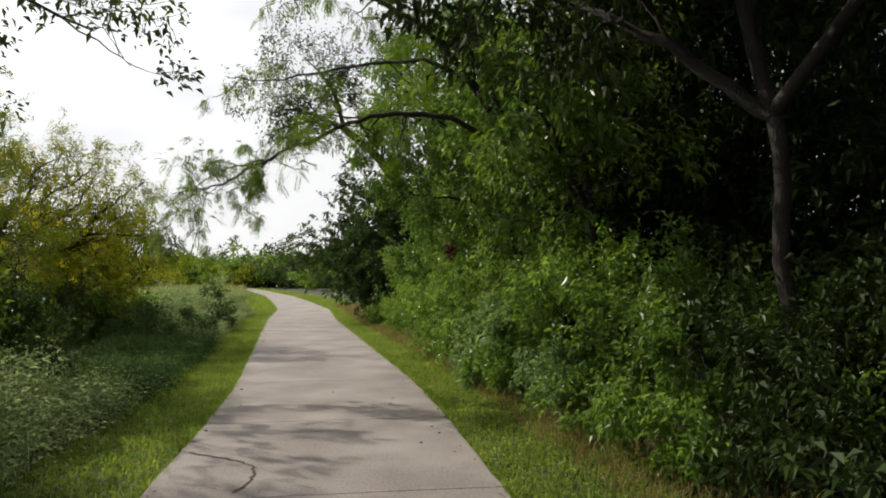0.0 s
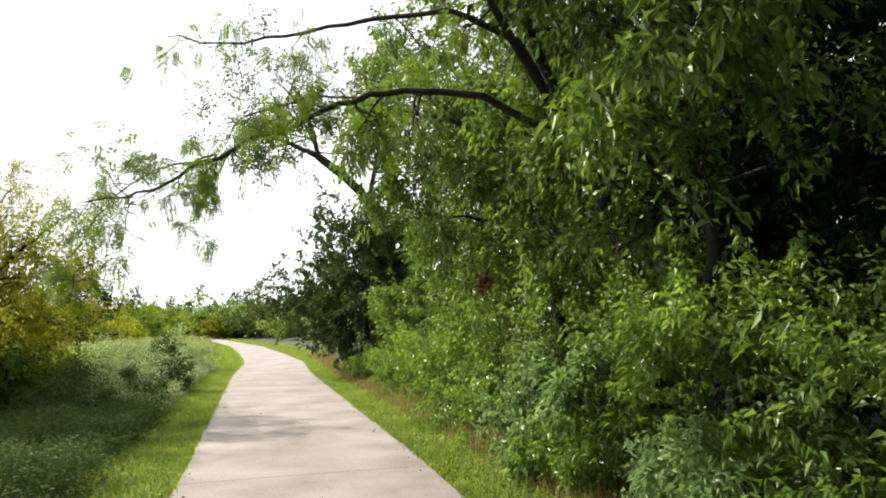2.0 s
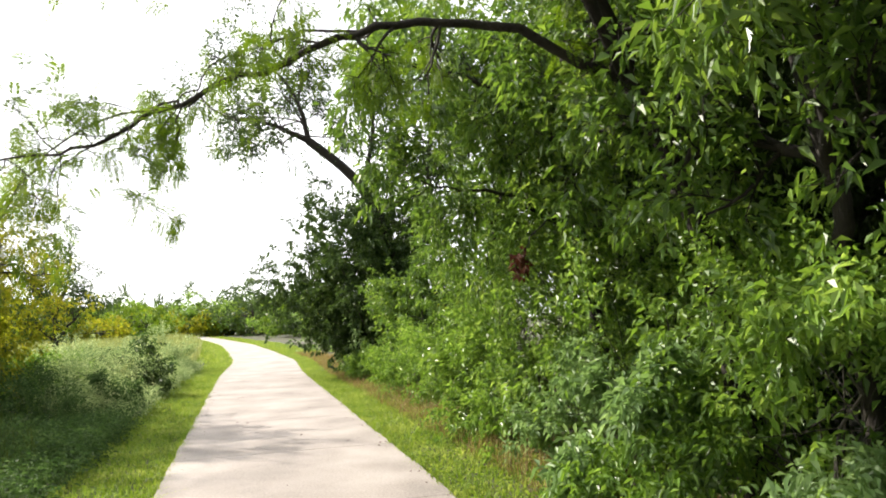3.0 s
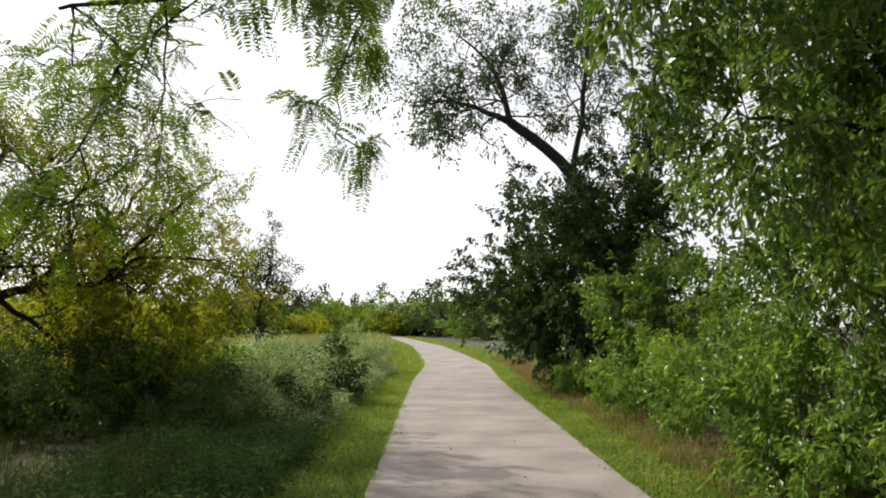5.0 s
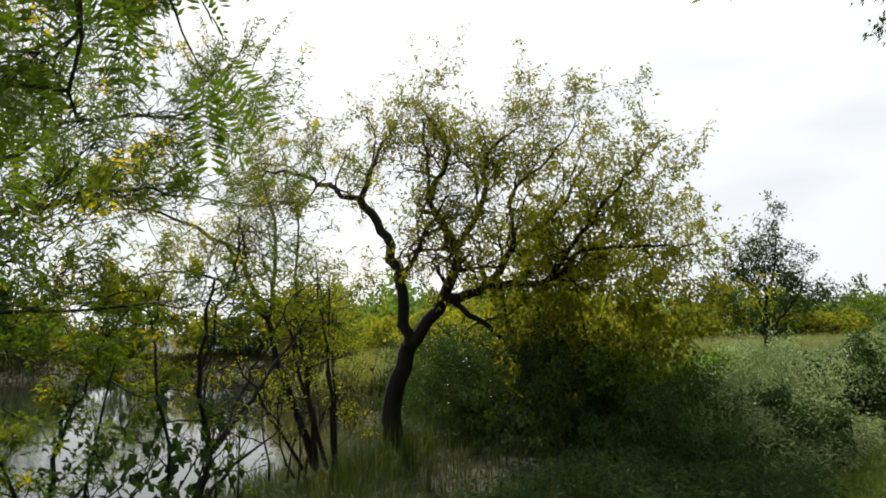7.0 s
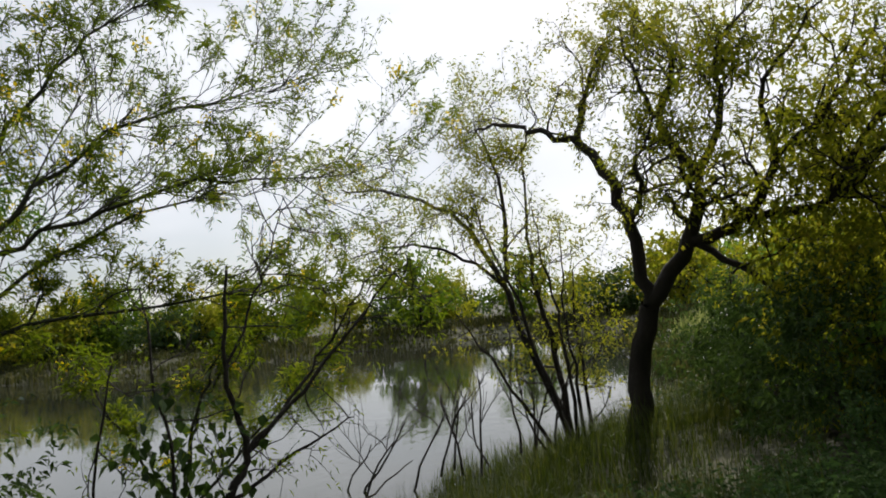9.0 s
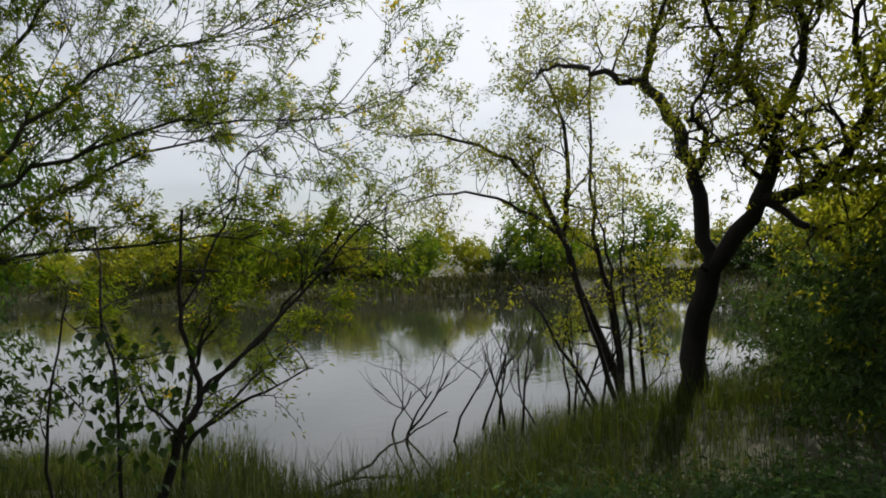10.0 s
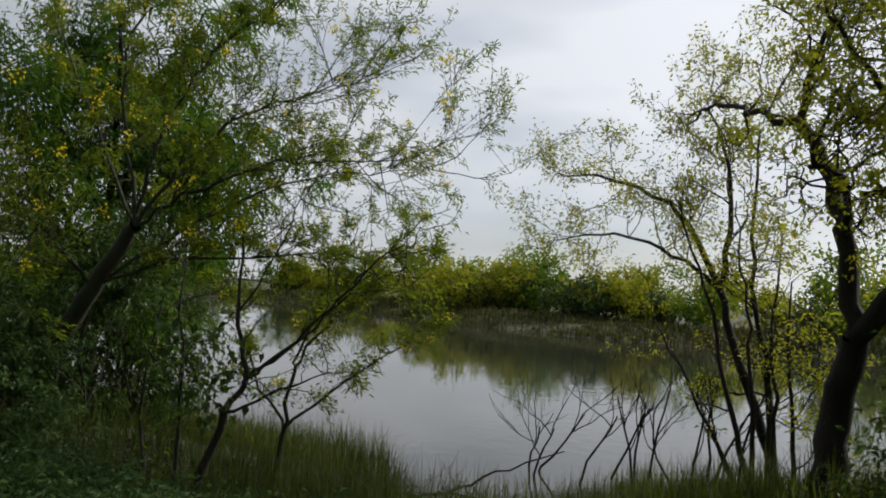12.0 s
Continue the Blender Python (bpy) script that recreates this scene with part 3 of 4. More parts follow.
# leafy bushes among the weeds
def bank_bush(x, y, s, seed, mat, leaf, label):
    return shrub("bush", (x, y, 0), s, int(260 * s[0] * s[2]) + 90, 24, leaf, mat, seed, label, "bush", "bushes among the bank weeds", 4, tubes_r=0.01)


for i, (y, u, sx, sz, m, lf, lb) in enumerate([
        (4.8, -3.9, 1.0, 0.85, L_WEEDG, (0.10, 0.042), "leafy green bush among the weeds"),
        (6.8, -4.3, 1.1, 0.95, L_WEEDG, (0.09, 0.036), "leafy green bush among the weeds"),
        (8.6, -4.2, 0.8, 0.6, L_WEED_SHADED, (0.05, 0.02), "dark leafy bush on the bank"),
        (15.6, -3.7, 0.8, 0.5, L_WEED_SHADED, (0.055, 0.022), "dark leafy bush on the bank"),
        (17.2, -4.1, 0.7, 0.55, L_WEED_SHADED, (0.06, 0.03), "dark leafy bush on the bank"),
        (19.3, -4.4, 0.8, 0.6, L_WEEDG, (0.08, 0.036), "leafy green bush among the weeds"),
        (19.6, -2.9, 0.5, 0.45, L_DARK, (0.08, 0.04), "dark rounded bush at the path's edge"),
        (17.0, -2.9, 0.5, 0.42, L_WEED_SHADED, (0.06, 0.025), "dark leafy bush on the bank"),
        (22.8, -3.2, 0.7, 0.55, L_WEED_SHADED, (0.07, 0.03), "dark leafy bush on the bank"),
        (16.4, -5.0, 1.0, 0.6, L_WEEDG, (0.08, 0.035), "dark leafy bush on the bank"),
        (18.3, -3.4, 0.9, 0.65, L_WEED, (0.05, 0.018), "grey-green feathery bush among the weeds"),
        (20.5, -3.1, 0.75, 0.6, L_DARK, (0.09, 0.045), "dark rounded bush at the path's edge"),
        (21.8, -4.6, 1.1, 0.7, L_WEED, (0.06, 0.02), "grey-green feathery bush among the weeds"),
        (24.5, -3.6, 1.0, 0.65, L_WEED, (0.06, 0.02), "grey-green feathery bush among the weeds"),
        (28.0, -3.6, 1.1, 0.7, L_WEED, (0.07, 0.025), "grey-green feathery bush among the weeds")]):
    bank_bush(float(path_x(y)) + u, y, (sx, sx * 1.2, sz), 300 + i, m, lf, lb)

# ---- thicket beside the path ----
def thicket(y, u, size, seed, mat, clumps=540, per=30, leaf=(0.078, 0.037), label="dense dark green thicket shrub with pointed leaves"):
    return shrub("shrub", (float(path_x(y)) + u, y, 0), size, clumps, per, leaf, mat, seed, label, "shrub", "thicket along the path")


# leaf tone follows the light: shaded at the near end, sunlit further on
thicket(1.6, 3.6, (1.3, 1.5, 1.6), 11, L_SHADED)
thicket(3.9, 3.5, (1.1, 1.5, 0.9), 12, L_SHADED, 640)
thicket(6.2, 3.4, (1.1, 1.5, 0.85), 13, L_MID)
thicket(8.6, 3.3, (1.1, 1.5, 1.15), 14, L_THICK2)
thicket(10.9, 3.3, (1.2, 1.5, 1.5), 15, L_THICK2)
thicket(13.2, 3.4, (1.25, 1.5, 1.6), 16, L_MID)
thicket(15.6, 3.9, (1.3, 1.5, 1.5), 17, L_THICK2)
# back rows take the shaded leaf tone to darken the thicket's depth
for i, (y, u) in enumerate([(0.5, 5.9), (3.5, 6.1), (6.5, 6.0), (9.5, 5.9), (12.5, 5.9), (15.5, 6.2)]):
    shrub("shrub", (float(path_x(y)) + u, y, 0), (1.9, 2.0, 2.9), 700, 24, (0.13, 0.06), L_SHADED, 30 + i, "tall shrub behind the thicket edge, leaves darkened for shade", "shrub", "thicket along the path")
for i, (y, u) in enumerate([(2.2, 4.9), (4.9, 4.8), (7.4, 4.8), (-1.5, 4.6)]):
    shrub("shrub", (float(path_x(y)) + u, y, 0), (1.3, 1.5, 1.0), 360, 20, (0.11, 0.05), L_SHADED, 40 + i, "shrub filling the thicket's depth, leaves darkened for shade", "shrub", "thicket along the path")
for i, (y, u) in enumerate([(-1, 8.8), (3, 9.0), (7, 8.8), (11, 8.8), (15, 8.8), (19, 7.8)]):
    shrub("shrub", (float(path_x(y)) + u, y, 0), (2.2, 2.4, 3.2), 560, 18, (0.18, 0.09), L_SHADED, 45 + i, "tall shrub behind the thicket edge, leaves darkened for shade", "shrub", "thicket along the path")
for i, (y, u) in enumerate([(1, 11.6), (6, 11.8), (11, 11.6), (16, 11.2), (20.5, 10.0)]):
    shrub("shrub", (float(path_x(y)) + u, y, 0), (2.4, 3.2, 3.6), 480, 14, (0.23, 0.12), L_SHADED, 150 + i, "tall shrub deep in the thicket, leaves darkened for shade", "shrub", "thicket along the path")
# low growth in front, in leaf tones brightened for the sun on it
for i, (y, u, s) in enumerate([(5.4, 2.75, 0.45), (7.4, 2.6, 0.5), (9.3, 2.55, 0.5), (11.3, 2.75, 0.6), (13.4, 2.8, 0.8), (15.4, 2.8, 0.8), (17.3, 2.8, 0.7), (19.2, 2.9, 0.8), (22.6, 2.9, 0.7)]):
    shrub("shrub", (float(path_x(y)) + u, y, 0), (s, s * 1.3, s), int(130 + 260 * (s - 0.45)), 24, (0.075, 0.032), L_PALE if i in (1, 3) else L_THICK2, 50 + i, "low leafy shrub at the edge of the grass", "shrub", "low shrubs beside the grass", 4, tubes_r=0.008)
shrub("shrub", (float(path_x(9.6)) + 2.5, 9.6, 0), (0.5, 0.6, 0.75), 150, 20, (0.11, 0.045), L_PALE, 61, "pale silvery-green shrub with broad leaves", "shrub", "low shrubs beside the grass", 4, tubes_r=0.01)


# ---- trees ----
def small_leaves(leaf, per, mat, jitter=0.04, down=0.2, flowers=0):
    def fn(root, twigs, rng):
        P, D = twig_leaves(twigs, per, rng, jitter, 0.8, down)
        sc = rng.uniform(0.6, 1.25, len(P))
        part("crown", leaves("crown", P, D, leaf[0] * sc, leaf[1] * sc, mat, rng), root)
        if flowers:
            c = np.array([twigs[i][-1] for i in rng.choice(len(twigs), min(flowers, len(twigs)), replace=False)])
            F = np.repeat(c, 16, axis=0) + rng.normal(size=(len(c) * 16, 3)) * 0.032
            tagged(part("blossom", leaves("blossom", F, rng.normal(size=F.shape), 0.026, 0.022, L_FLOWER, rng), root, "clusters of small yellow flowers"), kind="stuff")
    return fn


def feather_leaves(length, pairs, lw, per, mat, down=0.7):
    def fn(root, twigs, rng):
        P, D = twig_leaves(twigs, per, rng, 0.02, 0.7, down)
        part("crown", pinnate("crown", P, D, length * rng.uniform(0.7, 1.2, len(P)), pairs, lw, mat, rng), root)
    return fn


# overhanging mesquite, rooted in the thicket, its limb reaching over the path
tree("mesquite_tree", (1.9, 9.9, -0.05), [
    ([(0, 0, 0), (-0.1, 0.0, 1.2), (-0.45, -0.1, 2.5), (-0.9, -0.2, 3.4)], 0.13, 0.08, 0),
    ([(-0.9, -0.2, 3.4), (-2.0, -0.35, 3.85), (-2.9, -0.4, 3.8), (-3.6, -0.5, 3.5), (-4.3, -0.7, 3.15), (-4.8, -0.9, 2.8), (-5.3, -1.1, 2.65)], 0.045, 0.006, 2),
    ([(-0.9, -0.2, 3.4), (-1.7, -0.9, 4.3), (-2.9, -0.6, 4.5), (-3.9, -0.5, 4.3), (-4.7, -0.9, 4.2)], 0.04, 0.006, 1),
    ([(-0.9, -0.2, 3.4), (-1.4, -0.6, 4.6), (-1.9, -1.6, 5.8), (-2.4, -2.4, 6.6)], 0.07, 0.012, 3),
    ([(-0.45, -0.1, 2.5), (-0.2, -1.3, 4.2), (-0.6, -2.8, 5.2), (-1.2, -4.2, 5.6)], 0.06, 0.012, 3),
    ([(-0.9, -0.2, 3.4), (-0.7, 0.8, 4.8), (-1.2, 1.8, 5.8)], 0.06, 0.012, 3),
    ([(-0.9, -0.2, 3.4), (-2.0, -1.3, 4.6), (-3.2, -1.9, 5.0), (-4.2, -2.3, 5.0)], 0.05, 0.008, 3),
    ([(-4.3, -0.7, 3.15), (-5.0, -0.72, 2.95), (-5.45, -0.66, 2.5), (-5.6, -0.62, 2.0)], 0.012, 0.004, 1),
    ([(-4.3, -0.7, 3.15), (-4.4, -0.45, 2.95), (-4.6, -0.2, 2.75), (-4.8, 0.25, 2.5)], 0.009, 0.003, 1),
    ([(-2.9, -0.4, 3.8), (-3.9, 0.0, 3.85), (-4.5, 0.3, 3.6), (-4.8, 0.4, 3.15)], 0.014, 0.004, 1),
], 71, "mesquite with a thin dark limb arching over the path", feather_leaves(0.14, 12, 0.004, 4, L_MESQ), levels=3, kids=3, bough=0.44, up=-0.02)

# small tree on the bank at the start, a bough reaching over the weeds
tree("mesquite_tree", (-4.6, 0.6, -0.05), [
    ([(0, 0, 0), (0.1, 0.1, 1.3), (0.4, 0.3, 2.4)], 0.09, 0.05, 0),
    ([(0.4, 0.3, 2.4), (1.1, 1.4, 3.0), (1.9, 2.3, 3.1), (2.7, 3.1, 2.9)], 0.04, 0.006, 2),
    ([(0.4, 0.3, 2.4), (0.8, 1.2, 3.4), (1.4, 2.2, 3.7), (2.0, 3.2, 3.5)], 0.04, 0.006, 2),
    ([(0.4, 0.3, 2.4), (0.3, -0.4, 3.6), (0.1, -0.9, 4.4)], 0.04, 0.008, 2),
], 75, "small mesquite with a leafy bough reaching over the weeds", small_leaves((0.05, 0.024), 16, L_DARK, 0.04, 0.3), levels=3, kids=3, bough=0.5, up=0.0)

# broad-leaved canopy over the near thicket, its leaf colour darkened for shade
near_canopy = tree("canopy_tree", (2.6, 5.2, -0.05), [
    ([(0, 0, 0), (0.05, 0.1, 1.4), (-0.1, 0.0, 2.8), (-0.4, 0.1, 4.2)], 0.075, 0.055, 0),
    ([(-0.1, 0.0, 2.8), (-0.9, 0.5, 3.6), (-1.6, 1.2, 4.2), (-2.4, 1.6, 4.6)], 0.06, 0.01, 3),
    ([(-0.4, 0.1, 4.2), (-1.2, -0.7, 5.0), (-2.0, -1.2, 5.6), (-3.0, -1.4, 5.8)], 0.06, 0.01, 3),
    ([(-0.4, 0.1, 4.2), (0.2, 1.2, 5.2), (0.0, 2.4, 6.0)], 0.06, 0.01, 3),
    ([(-0.1, 0.0, 2.8), (0.3, -1.2, 3.8), (0.2, -2.6, 4.6), (-0.4, -3.8, 5.0)], 0.06, 0.01, 3),
    ([(-0.4, 0.1, 4.2), (-0.8, 0.3, 5.6), (-1.3, 0.6, 6.8)], 0.06, 0.01, 3),
    # two high limbs added over the path to keep sun off the thicket
    ([(-0.4, 0.1, 4.2), (-1.6, 0.2, 5.2), (-2.8, -0.2, 5.6), (-3.8, -0.4, 5.6)], 0.05, 0.01, 3),
    ([(-1.2, -0.7, 5.0), (-2.2, -0.9, 5.5), (-3.2, -0.8, 5.9), (-3.8, -0.6, 6.0)], 0.04, 0.008, 3),
], 72, "broad-leaved tree shading the near thicket, its leaves darkened for shade", small_leaves((0.115, 0.055), 20, L_SHADED, 0.07, 0.45), levels=3, kids=3, bough=0.95, up=0.0)
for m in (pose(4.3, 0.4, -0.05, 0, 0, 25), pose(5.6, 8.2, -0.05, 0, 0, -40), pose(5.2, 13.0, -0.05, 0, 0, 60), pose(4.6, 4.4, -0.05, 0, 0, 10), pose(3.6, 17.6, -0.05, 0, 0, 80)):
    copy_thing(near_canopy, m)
tree("canopy_tree", (2.0, 8.4, -0.05), [
    ([(0, 0, 0), (-0.1, 0.1, 1.4), (-0.2, 0.0, 2.4), (-0.3, 0.3, 3.6)], 0.07, 0.05, 0),
    ([(-0.3, 0.3, 3.6), (-0.8, 0.9, 4.4), (-1.4, 1.4, 5.0)], 0.06, 0.01, 3),
    ([(-0.2, 0.0, 2.4), (-0.7, -0.8, 3.0), (-1.1, -1.5, 3.4)], 0.05, 0.01, 3),
    ([(-0.3, 0.3, 3.6), (-0.4, -0.6, 4.6), (-0.9, -1.5, 5.4)], 0.06, 0.01, 3),
    ([(-0.2, 0.0, 2.4), (-0.6, 0.9, 3.0), (-1.2, 2.2, 3.2)], 0.05, 0.01, 3),
    ([(-0.3, 0.3, 3.6), (0.6, 0.6, 5.0), (1.0, 0.9, 6.0)], 0.06, 0.01, 3),
    ([(-0.3, 0.3, 3.6), (-0.9, 1.8, 4.0), (-1.2, 3.2, 4.2), (-1.5, 4.2, 4.0)], 0.05, 0.01, 3),
], 73, "broad-leaved tree with drooping fresh green leaves", small_leaves((0.11, 0.047), 17, L_MID, 0.06, 0.5), levels=3, kids=4, bough=0.75, up=0.0)

tree("canopy_tree", (1.6, 12.6, -0.05), [
    ([(0, 0, 0), (-0.1, 0.1, 1.2), (-0.3, 0.0, 2.4), (-0.4, 0.1, 3.6)], 0.11, 0.07, 0),
    ([(-0.3, 0.0, 2.4), (-1.1, -0.4, 2.9), (-2.1, -0.7, 3.0)], 0.04, 0.01, 3),
    ([(-0.4, 0.1, 3.6), (-1.3, -0.4, 4.2), (-2.3, -0.7, 4.4)], 0.05, 0.01, 3),
    ([(-0.4, 0.1, 3.6), (-1.3, 0.6, 4.6), (-2.1, 0.9, 5.3)], 0.05, 0.01, 3),
    ([(-0.3, 0.0, 2.4), (-0.8, 1.0, 3.2), (-1.2, 1.8, 3.6)], 0.05, 0.01, 3),
    ([(-0.4, 0.1, 3.6), (-0.5, 0.8, 4.9), (-0.7, 1.2, 6.0)], 0.05, 0.01, 3),
    ([(-0.4, 0.1, 3.6), (0.5, -0.3, 4.9), (0.9, -0.6, 6.0)], 0.05, 0.01, 3),
], 74, "broad-leaved tree with drooping fresh green leaves", small_leaves((0.105, 0.045), 18, L_MID, 0.06, 0.5), levels=3, kids=4, bough=0.75, up=0.0)

# the large rounded clump further on and its leaning tree
shrub("shrub", (-1.9, 24.8, 0), (2.6, 2.5, 3.35), 2300, 22, (0.13, 0.07), L_DARK, 81, "large rounded dark green bush with broad leaves", "shrub", stems=9, tubes_r=0.04)
shrub("shrub", (-0.1, 20.6, 0), (1.5, 1.6, 1.7), 760, 22, (0.11, 0.055), L_MID, 82, "dark green bush with broad leaves", "shrub", stems=6, tubes_r=0.03)
tree("leaning_tree", (-0.4, 25.2, -0.05), [
    ([(0, 0, 0), (-0.6, -0.1, 3.0), (-1.6, -0.3, 5.5), (-3.2, -0.4, 7.0)], 0.2, 0.13, 0),
    ([(-3.2, -0.4, 7.0), (-4.3, -0.6, 7.5), (-5.5, -0.8, 7.6)], 0.1, 0.015, 3),
    ([(-3.2, -0.4, 7.0), (-3.6, -0.5, 8.4), (-4.6, -0.4, 9.6)], 0.09, 0.015, 3),
    ([(-1.6, -0.3, 5.5), (-1.3, -0.2, 7.2), (-1.1, 0.1, 9.4), (-1.0, 0.3, 10.8)], 0.09, 0.015, 3),
    ([(-0.6, -0.1, 3.0), (0.3, 0.4, 5.6), (0.6, 0.6, 8.0), (1.2, 0.9, 10.0)], 0.11, 0.02, 3),
    ([(-0.6, -0.1, 3.0), (1.6, -0.6, 5.8), (3.0, -0.8, 8.2)], 0.1, 0.02, 3),
], 83, "dark-trunked leaning tree above a rounded bush", small_leaves((0.13, 0.055), 16, L_DARK, 0.1, 0.3), levels=3, kids=4, bough=1.35, up=0.1)

# bushes following the path into the distance
for i, (y, u, s) in enumerate([(24.5, 3.0, 1.2), (28, 3.4, 1.5), (32, 3.6, 1.7), (38, 3.4, 1.9), (42.5, 3.0, 1.7), (50, 5, 2.4), (58, 6, 2.6)]):
    shrub("shrub", (float(path_x(y)) + u + s * 0.6, y, 0), (s, s * 1.1, s * 0.75), 420, 16, (0.12, 0.06), L_THICK2 if i % 2 else L_PALE, 90 + i, "rounded green bush beside the path further on", "shrub", "bushes along the path", 4)

# yellowing mesquite on the bank
BT = (-10.1, 14.1, -0.15)


def rel(*pts):
    return [(x - BT[0], y - BT[1], z - BT[2]) for x, y, z in pts]


tree("bank_mesquite", BT, [
    (rel((-10.1, 14.1, -0.2), (-10.05, 14.15, 0.5), (-9.9, 14.3, 1.3)), 0.15, 0.11, 0),
    (rel((-9.9, 14.3, 1.3), (-9.95, 14.2, 2.2), (-10.1, 14.0, 2.9), (-10.3, 13.8, 3.3)), 0.085, 0.055, 0),
    (rel((-10.3, 13.8, 3.3), (-10.5, 13.4, 3.5), (-10.8, 12.9, 3.7), (-11.2, 12.5, 3.6)), 0.045, 0.01, 2),
    (rel((-10.3, 13.8, 3.3), (-10.1, 13.9, 3.9), (-10.1, 14.2, 4.4)), 0.045, 0.01, 2),
    (rel((-9.9, 14.3, 1.3), (-9.64, 14.73, 1.95), (-9.55, 14.83, 2.6), (-9.75, 14.6, 3.3), (-9.5, 14.7, 4.0), (-9.7, 14.4, 4.6)), 0.10, 0.014, 2),
    (rel((-9.64, 14.73, 1.95), (-9.25, 15.2, 2.1), (-9.0, 15.5, 2.7), (-8.5, 15.8, 3.1), (-8.3, 16.2, 3.8)), 0.075, 0.012, 2),
    (rel((-9.25, 15.2, 2.1), (-8.6, 15.7, 2.15), (-8.2, 15.9, 2.5), (-7.5, 16.3, 2.55), (-6.9, 16.5, 2.5)), 0.05, 0.008, 2),
    (rel((-8.6, 15.7, 2.15), (-8.0, 15.9, 2.9), (-7.5, 16.0, 3.4), (-7.0, 16.1, 3.8)), 0.035, 0.008, 2),
    (rel((-9.64, 14.73, 1.95), (-9.2, 15.2, 1.5), (-8.75, 15.8, 0.9), (-8.3, 16.1, 0.6)), 0.045, 0.01, 2),
    (rel((-9.55, 14.83, 2.6), (-9.1, 15.0, 3.2), (-8.9, 14.9, 3.8), (-8.5, 15.2, 4.2)), 0.05, 0.01, 2),
    (rel((-9.95, 14.2, 2.2), (-9.5, 14.2, 2.6), (-9.1, 14.0, 2.7), (-8.8, 14.2, 3.2)), 0.04, 0.01, 2),
    (rel((-9.0, 15.5, 2.7), (-8.9, 15.3, 3.3), (-8.3, 15.3, 3.6), (-7.9, 15.6, 4.1)), 0.035, 0.008, 2),
    (rel((-9.75, 14.6, 3.3), (-9.3, 14.2, 3.7), (-9.1, 14.0, 4.2)), 0.03, 0.008, 2),
], 101, "gnarled mesquite with thin yellowing foliage on the bank", small_leaves((0.052, 0.024), 14, L_YEL, 0.035, 0.1), levels=3, kids=4, bough=0.72, up=0.2, wig=0.42)
shrub("shrub", (-8.5, 16.6, 0), (1.8, 1.8, 2.3), 1300, 22, (0.075, 0.035), L_YEL, 102, "yellow-green bush under the mesquite", "shrub", stems=5)
shrub("shrub", (-11.4, 18.2, 0), (1.9, 1.8, 1.5), 560, 20, (0.06, 0.026), L_YEL, 103, "yellow-green bush under the mesquite", "shrub", stems=5)

# slender leaning tree at the water
BS = (-11.2, 13.6, -0.4)
tree("slender_tree", BS, [
    ([(0, 0, 0), (-0.1, -0.35, 1.0), (-0.15, -0.7, 2.1)], 0.065, 0.04, 0),
    ([(0.15, -0.1, 0), (0.0, -0.15, 1.2), (0.0, -0.35, 2.4), (0.0, -0.3, 3.9)], 0.05, 0.01, 2),
    ([(-0.15, -0.7, 2.1), (-0.15, -1.2, 3.0), (-0.1, -2.0, 3.4), (0.0, -2.7, 3.5)], 0.04, 0.008, 2),
    ([(-0.15, -0.7, 2.1), (-0.1, -0.6, 3.3), (-0.1, -0.9, 4.3)], 0.04, 0.008, 2),
    ([(-0.15, -0.7, 2.1), (0.0, -1.2, 2.5), (0.2, -2.0, 2.7), (0.3, -2.6, 2.6)], 0.03, 0.006, 2),
    ([(0.3, 0.2, 0), (0.3, 0.1, 1.0), (0.4, 0.1, 2.2)], 0.03, 0.008, 1),
], 111, "slender leaning tree with sparse small leaves at the water", small_leaves((0.06, 0.022), 12, L_YEL, 0.05, 0.1), levels=3, kids=4, bough=0.62, up=0.2)

tree("slender_tree", (-10.5, 13.4, -0.3), [
    ([(0, 0, 0), (-0.1, -0.25, 1.0), (-0.25, -0.6, 2.2), (-0.3, -0.9, 3.0)], 0.035, 0.006, 1),
    ([(0.1, 0.1, 0), (0.1, 0.0, 1.0), (0.0, -0.1, 2.0), (0.0, -0.2, 2.9)], 0.028, 0.006, 1),
    ([(-0.2, 0.2, 0), (-0.25, 0.2, 0.9), (-0.3, 0.15, 1.8), (-0.35, 0.2, 2.6)], 0.028, 0.006, 1),
    ([(-0.3, -0.2, 0), (-0.5, -0.7, 0.9), (-0.6, -1.2, 1.7)], 0.028, 0.006, 1),
], 112, "cluster of thin leaning stems with sparse small leaves", small_leaves((0.06, 0.022), 9, L_YEL, 0.05, 0.1), levels=2, kids=4, bough=0.45, up=0.2)

# retama with yellow flowers, leaning out over the water
BR = (-6.4, 7.8, -0.2)


def rel_r(*pts):
    return [(x - BR[0], y - BR[1], z - BR[2]) for x, y, z in pts]


